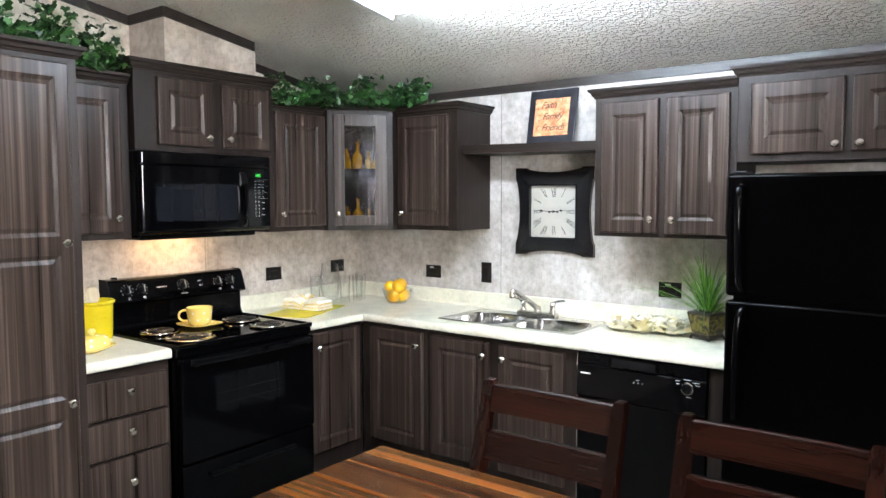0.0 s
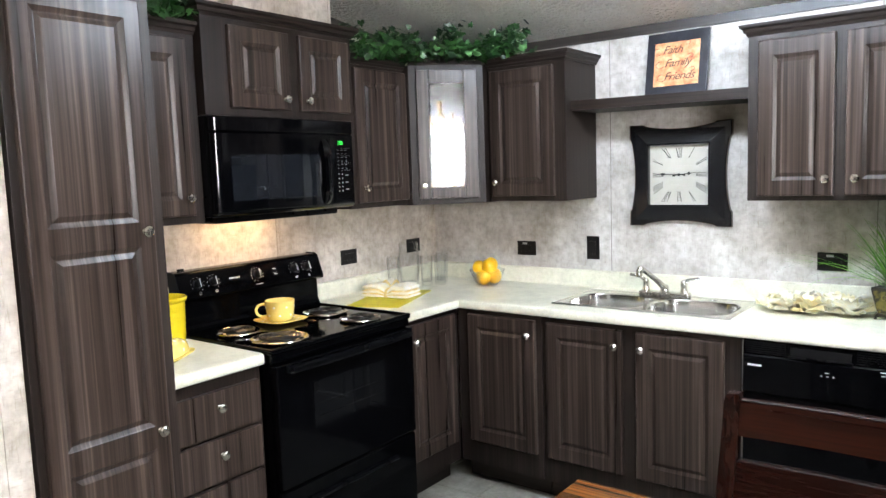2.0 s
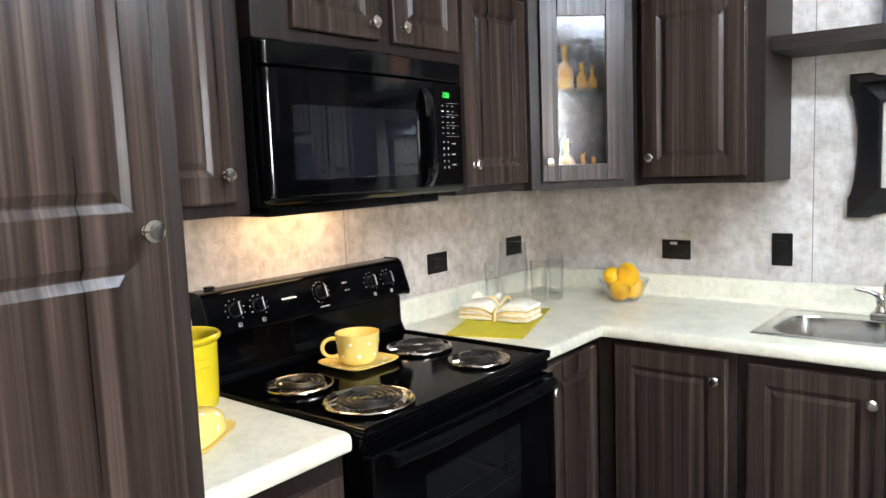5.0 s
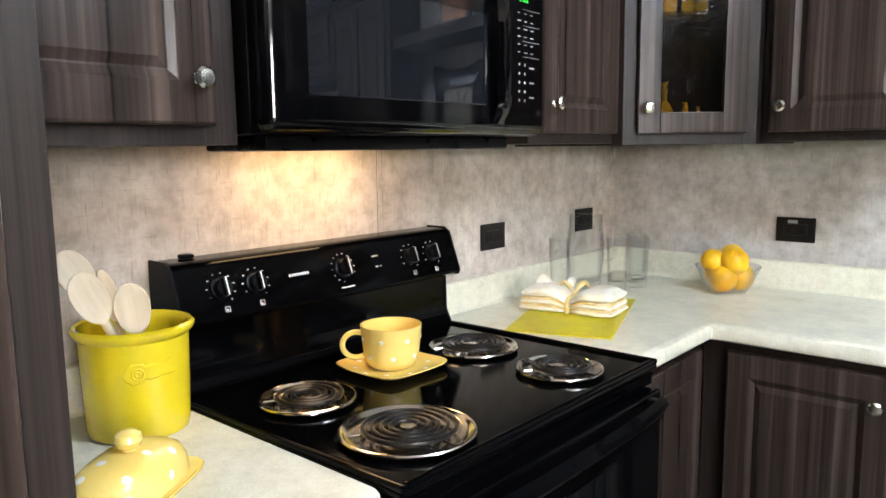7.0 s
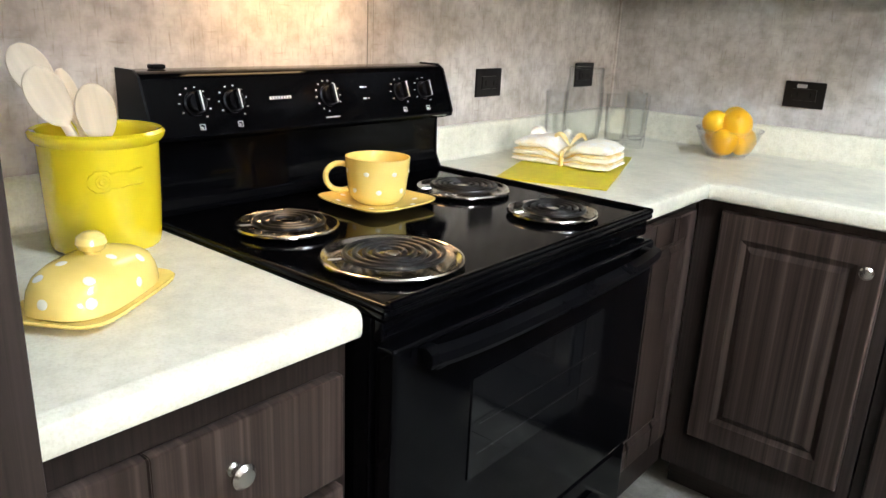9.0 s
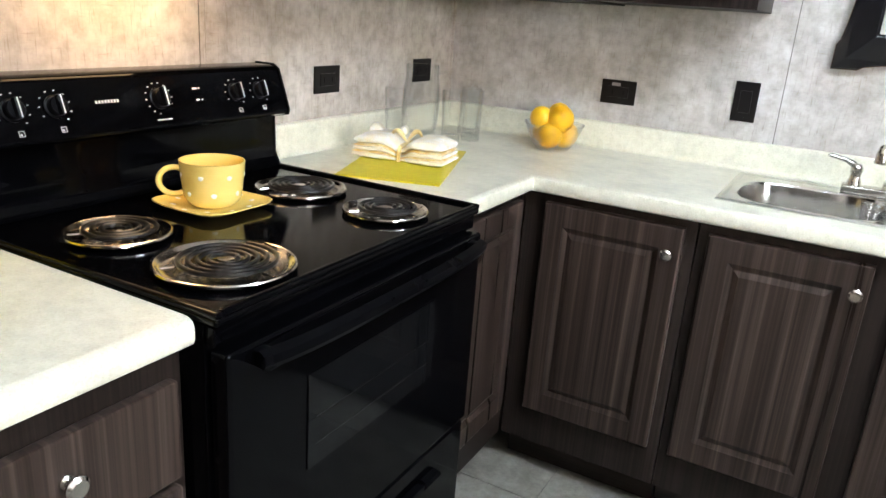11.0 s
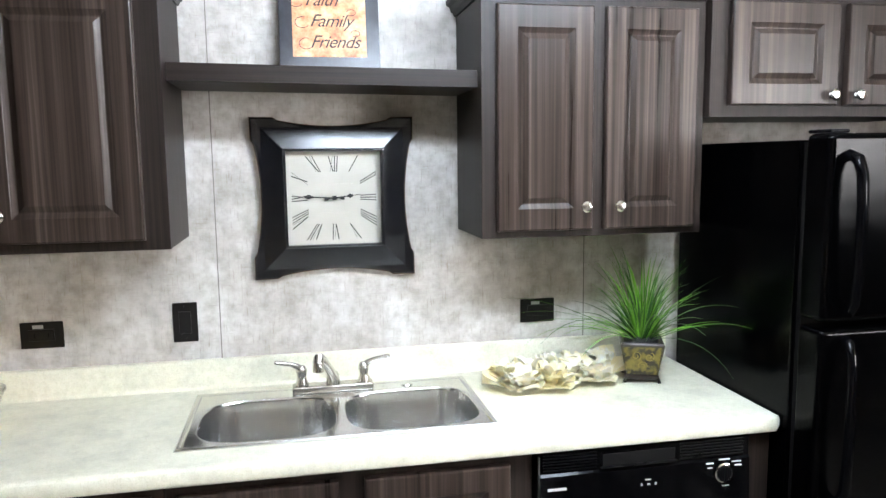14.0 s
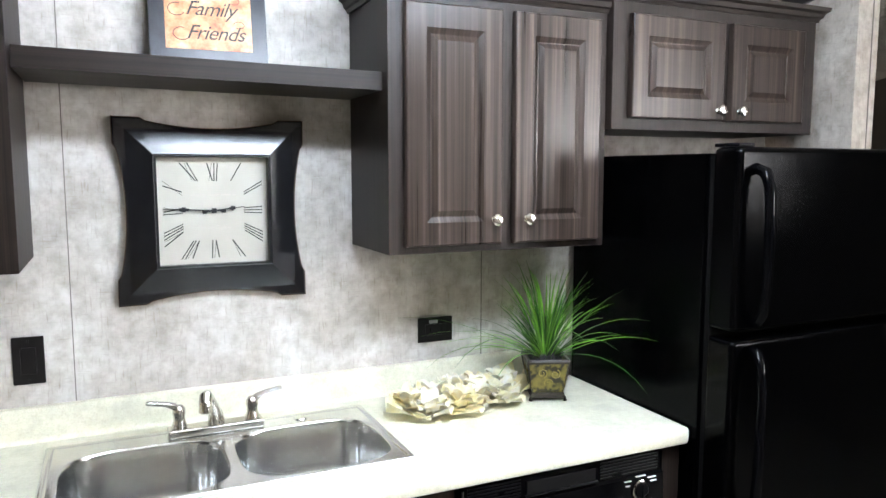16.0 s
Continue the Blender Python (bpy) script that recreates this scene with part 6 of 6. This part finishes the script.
for k in range(4):
    ma = Matrix.Rotation(k * math.pi / 2, 4, "Z")
    for cx, cz, r, dr in ((-0.018, 0.085, 0.015, 1), (0.020, 0.082, 0.015, -1), (0.0, 0.055, 0.014, 1)):
        pts = []
        for i in range(22):
            t = i / 21
            a = dr * t * 8.5 + cx * 60
            zz = cz + r * (1 - 0.75 * t) * math.sin(a)
            pts.append(ma @ Vector((cx + r * (1 - 0.75 * t) * math.cos(a), -(0.0455 + (zz - 0.03) * 0.17) - 0.0005, zz)))
        tube(bm, pts, 0.0016, 5)
part("scroll_relief", bm, POT_SCROLL, c, "raised gold scrolls")
bm = bmesh.new()
rr = random.Random(5)
for i in range(160):
    x, y = rr.uniform(-0.045, 0.045), rr.uniform(-0.045, 0.045)
    a = rr.uniform(0, math.tau)
    tube(bm, [(x, y, 0.110), (x + 0.008 * math.cos(a), y + 0.008 * math.sin(a), 0.128 + rr.uniform(0, 0.010)), (x + 0.018 * math.cos(a), y + 0.018 * math.sin(a), 0.124)], [0.0018, 0.0014, 0.0006], 4, False)
box(bm, -0.049, 0.049, -0.049, 0.049, 0.1085, 0.112)
tagged(part("moss", bm, MOSS, c, "grey moss round the stems"), kind="stuff")
bm = bmesh.new()


def blade(bm_, base_, yaw_, length, tilt0, droop, width):
    n_ = 9
    pos, ang, rows_ = Vector(base_), tilt0, []
    d_, side_ = Vector((math.cos(yaw_), math.sin(yaw_), 0)), Vector((-math.sin(yaw_), math.cos(yaw_), 0))
    for i in range(n_ + 1):
        t = i / n_
        w_ = width * (1 - t ** 2.2) * (0.55 + 0.45 * min(1, t * 4)) + 0.0003
        up_ = Vector((0, 0, 1)) * math.sin(ang) + d_ * math.cos(ang)
        nrm = up_.cross(side_)
        rows_.append([bm_.verts.new(pos - side_ * w_), bm_.verts.new(pos + nrm * w_ * 0.35), bm_.verts.new(pos + side_ * w_)])
        pos = pos + up_ * length / n_
        ang -= droop / n_ * (0.4 + 1.2 * t)
    for a_, b_ in zip(rows_, rows_[1:]):
        bm_.faces.new((a_[0], a_[1], b_[1], b_[0])), bm_.faces.new((a_[1], a_[2], b_[2], b_[1]))


rr = random.Random(21)
for i in range(210):
    yaw = rr.uniform(0, math.tau)
    inner_r = rr.random()
    t0 = radians(rr.uniform(56, 89)) if i % 5 else radians(rr.uniform(20, 48))
    toward_wall = math.sin(yaw + radians(-22))
    toward_fridge = math.cos(yaw + radians(-22))
    length = rr.uniform(0.15, 0.31) if i % 5 else rr.uniform(0.28, 0.40)
    if toward_wall > 0.3:
        length *= 0.66
    if toward_fridge > 0.35 and toward_wall > -0.5:
        length *= 0.78
    if toward_fridge < -0.2:
        length *= 1.08 if i % 5 else 1.22
    blade(bm, (0.022 * inner_r * math.cos(yaw), 0.022 * inner_r * math.sin(yaw), 0.112), yaw + rr.uniform(-0.5, 0.5), length, t0, rr.uniform(0.2, 1.15) if i % 5 else rr.uniform(0.5, 1.5), rr.uniform(0.0028, 0.0046))
tagged(part("grass_blades", bm, GRASS, c, "arching bright green blades"), kind="stuff")


# ---- ivy garlands on top of the cabinets ----
def ivy_leaf(bm_, p_, n_, spin, s_):
    shape = [(0, -0.10), (0.28, -0.36), (0.56, -0.12), (0.50, 0.10), (0.62, 0.42), (0.30, 0.46), (0.22, 0.62), (0.0, 1.0)]
    shape = shape + [(-x_, y_) for x_, y_ in shape[-2:0:-1]]
    q_ = n_.to_track_quat("Z", "Y").to_matrix() @ Matrix.Rotation(spin, 3, "Z")
    mid_ = bm_.verts.new(p_ + q_ @ Vector((0, 0.2 * s_, -0.06 * s_)))
    vs_ = [bm_.verts.new(p_ + q_ @ Vector((x_ * s_, y_ * s_, 0.10 * s_ * abs(x_) - 0.14 * s_ * max(0, y_ - 0.3)))) for x_, y_ in shape]
    for i in range(len(vs_)):
        bm_.faces.new((mid_, vs_[i], vs_[(i + 1) % len(vs_)]))


def garland(line, count, spread, height, seed, label):
    o = thing("ivy_garland", pose(*line[0]), label, "artificial ivy", "ivy garlands")
    r_ = random.Random(seed)
    base_ = Vector(line[0])
    pts = [Vector(p_) - base_ for p_ in line]
    lens = [0.0]
    for a_, b_ in zip(pts, pts[1:]):
        lens.append(lens[-1] + (b_ - a_).length)

    def at_(s_):
        for i in range(len(pts) - 1):
            if s_ <= lens[i + 1] + 1e-6:
                return pts[i].lerp(pts[i + 1], (s_ - lens[i]) / (lens[i + 1] - lens[i]))
        return pts[-1]
    bm_ = bmesh.new()
    for k in range(4):
        ph = r_.uniform(0, 6)
        tube(bm_, [at_(lens[-1] * i / 40) + Vector((0.02 * math.sin(i * 0.7 + ph), 0.02 * math.cos(i * 0.9 + ph), 0.012 + 0.012 * math.sin(i * 0.5 + ph) + 0.008 * k)) for i in range(41)], 0.002, 5)
    part("vine", bm_, mat("brown_vine", (0.05, 0.035, 0.015), 0.7), o, "thin brown vine stems")
    bm_ = bmesh.new()
    for i in range(count):
        s_ = r_.random() * lens[-1]
        clump = 0.55 + 0.45 * math.sin(s_ * 23 + seed) + 0.25 * math.sin(s_ * 61)
        up_ = max(0.0, r_.random() ** 1.1 * height * max(0.35, clump))
        off = Vector((r_.uniform(-1, 1) * spread, r_.uniform(-1, 1) * spread, up_ + 0.004))
        n_ = Vector((r_.uniform(-0.4, 1.0), r_.uniform(-1.0, 0.4), r_.uniform(0.0, 1.0))).normalized()
        ivy_leaf(bm_, at_(s_) + off, n_, r_.uniform(0, math.tau), r_.uniform(0.018, 0.036))
    tagged(part("leaves", bm_, IVY, o, "glossy lobed green ivy leaves"), kind="stuff")


garland([(0.52, -2.60, 2.085), (0.50, -2.30, 2.085), (0.46, -2.17, 2.075), (0.31, -2.05, 2.072), (0.30, -1.90, 2.072), (0.29, -1.82, 2.072)], 1150, 0.075, 0.22, 3, "dark green artificial ivy garland lying on the pantry cabinet")
garland([(0.330, -0.96, 2.040), (0.350, -0.70, 2.040), (0.495, -0.520, 2.050), (0.63, -0.380, 2.048), (0.80, -0.325, 2.040)], 1400, 0.070, 0.140, 8, "dark green artificial ivy garland along the corner cabinets")

# ---- floor squares ----
tile = 0.305
bm = bmesh.new()
box(bm, 0.0015, tile - 0.0015, 0.0015, tile - 0.0015, -0.0028, 0.0, 0.0006, 1)
tile_mesh = mesh_of(bm, "floor_tile", FLOOR, False)
floor_ob = bpy.data.objects["floor"]
for i in range(14):
    for j in range(14):
        x, y = 0.45 + i * tile, -0.40 - (j + 1) * tile
        o = new("tile", tile_mesh)
        o.parent = floor_ob
        o.matrix_basis = pose(x, y, 0.0)
bm = bmesh.new()
for i in range(-2, 19):
    for j in range(-5, 23):
        if 0 <= i < 14 and 0 <= j < 14:
            continue
        x, y = 0.45 + i * tile, -0.40 - (j + 1) * tile
        box(bm, x + 0.0015, x + tile - 0.0015, y + 0.0015, y + tile - 0.0015, -0.0028, 0.0)
o = part("far_tiles", bm, FLOOR, floor_ob)
tagged(o, kind="stuff")
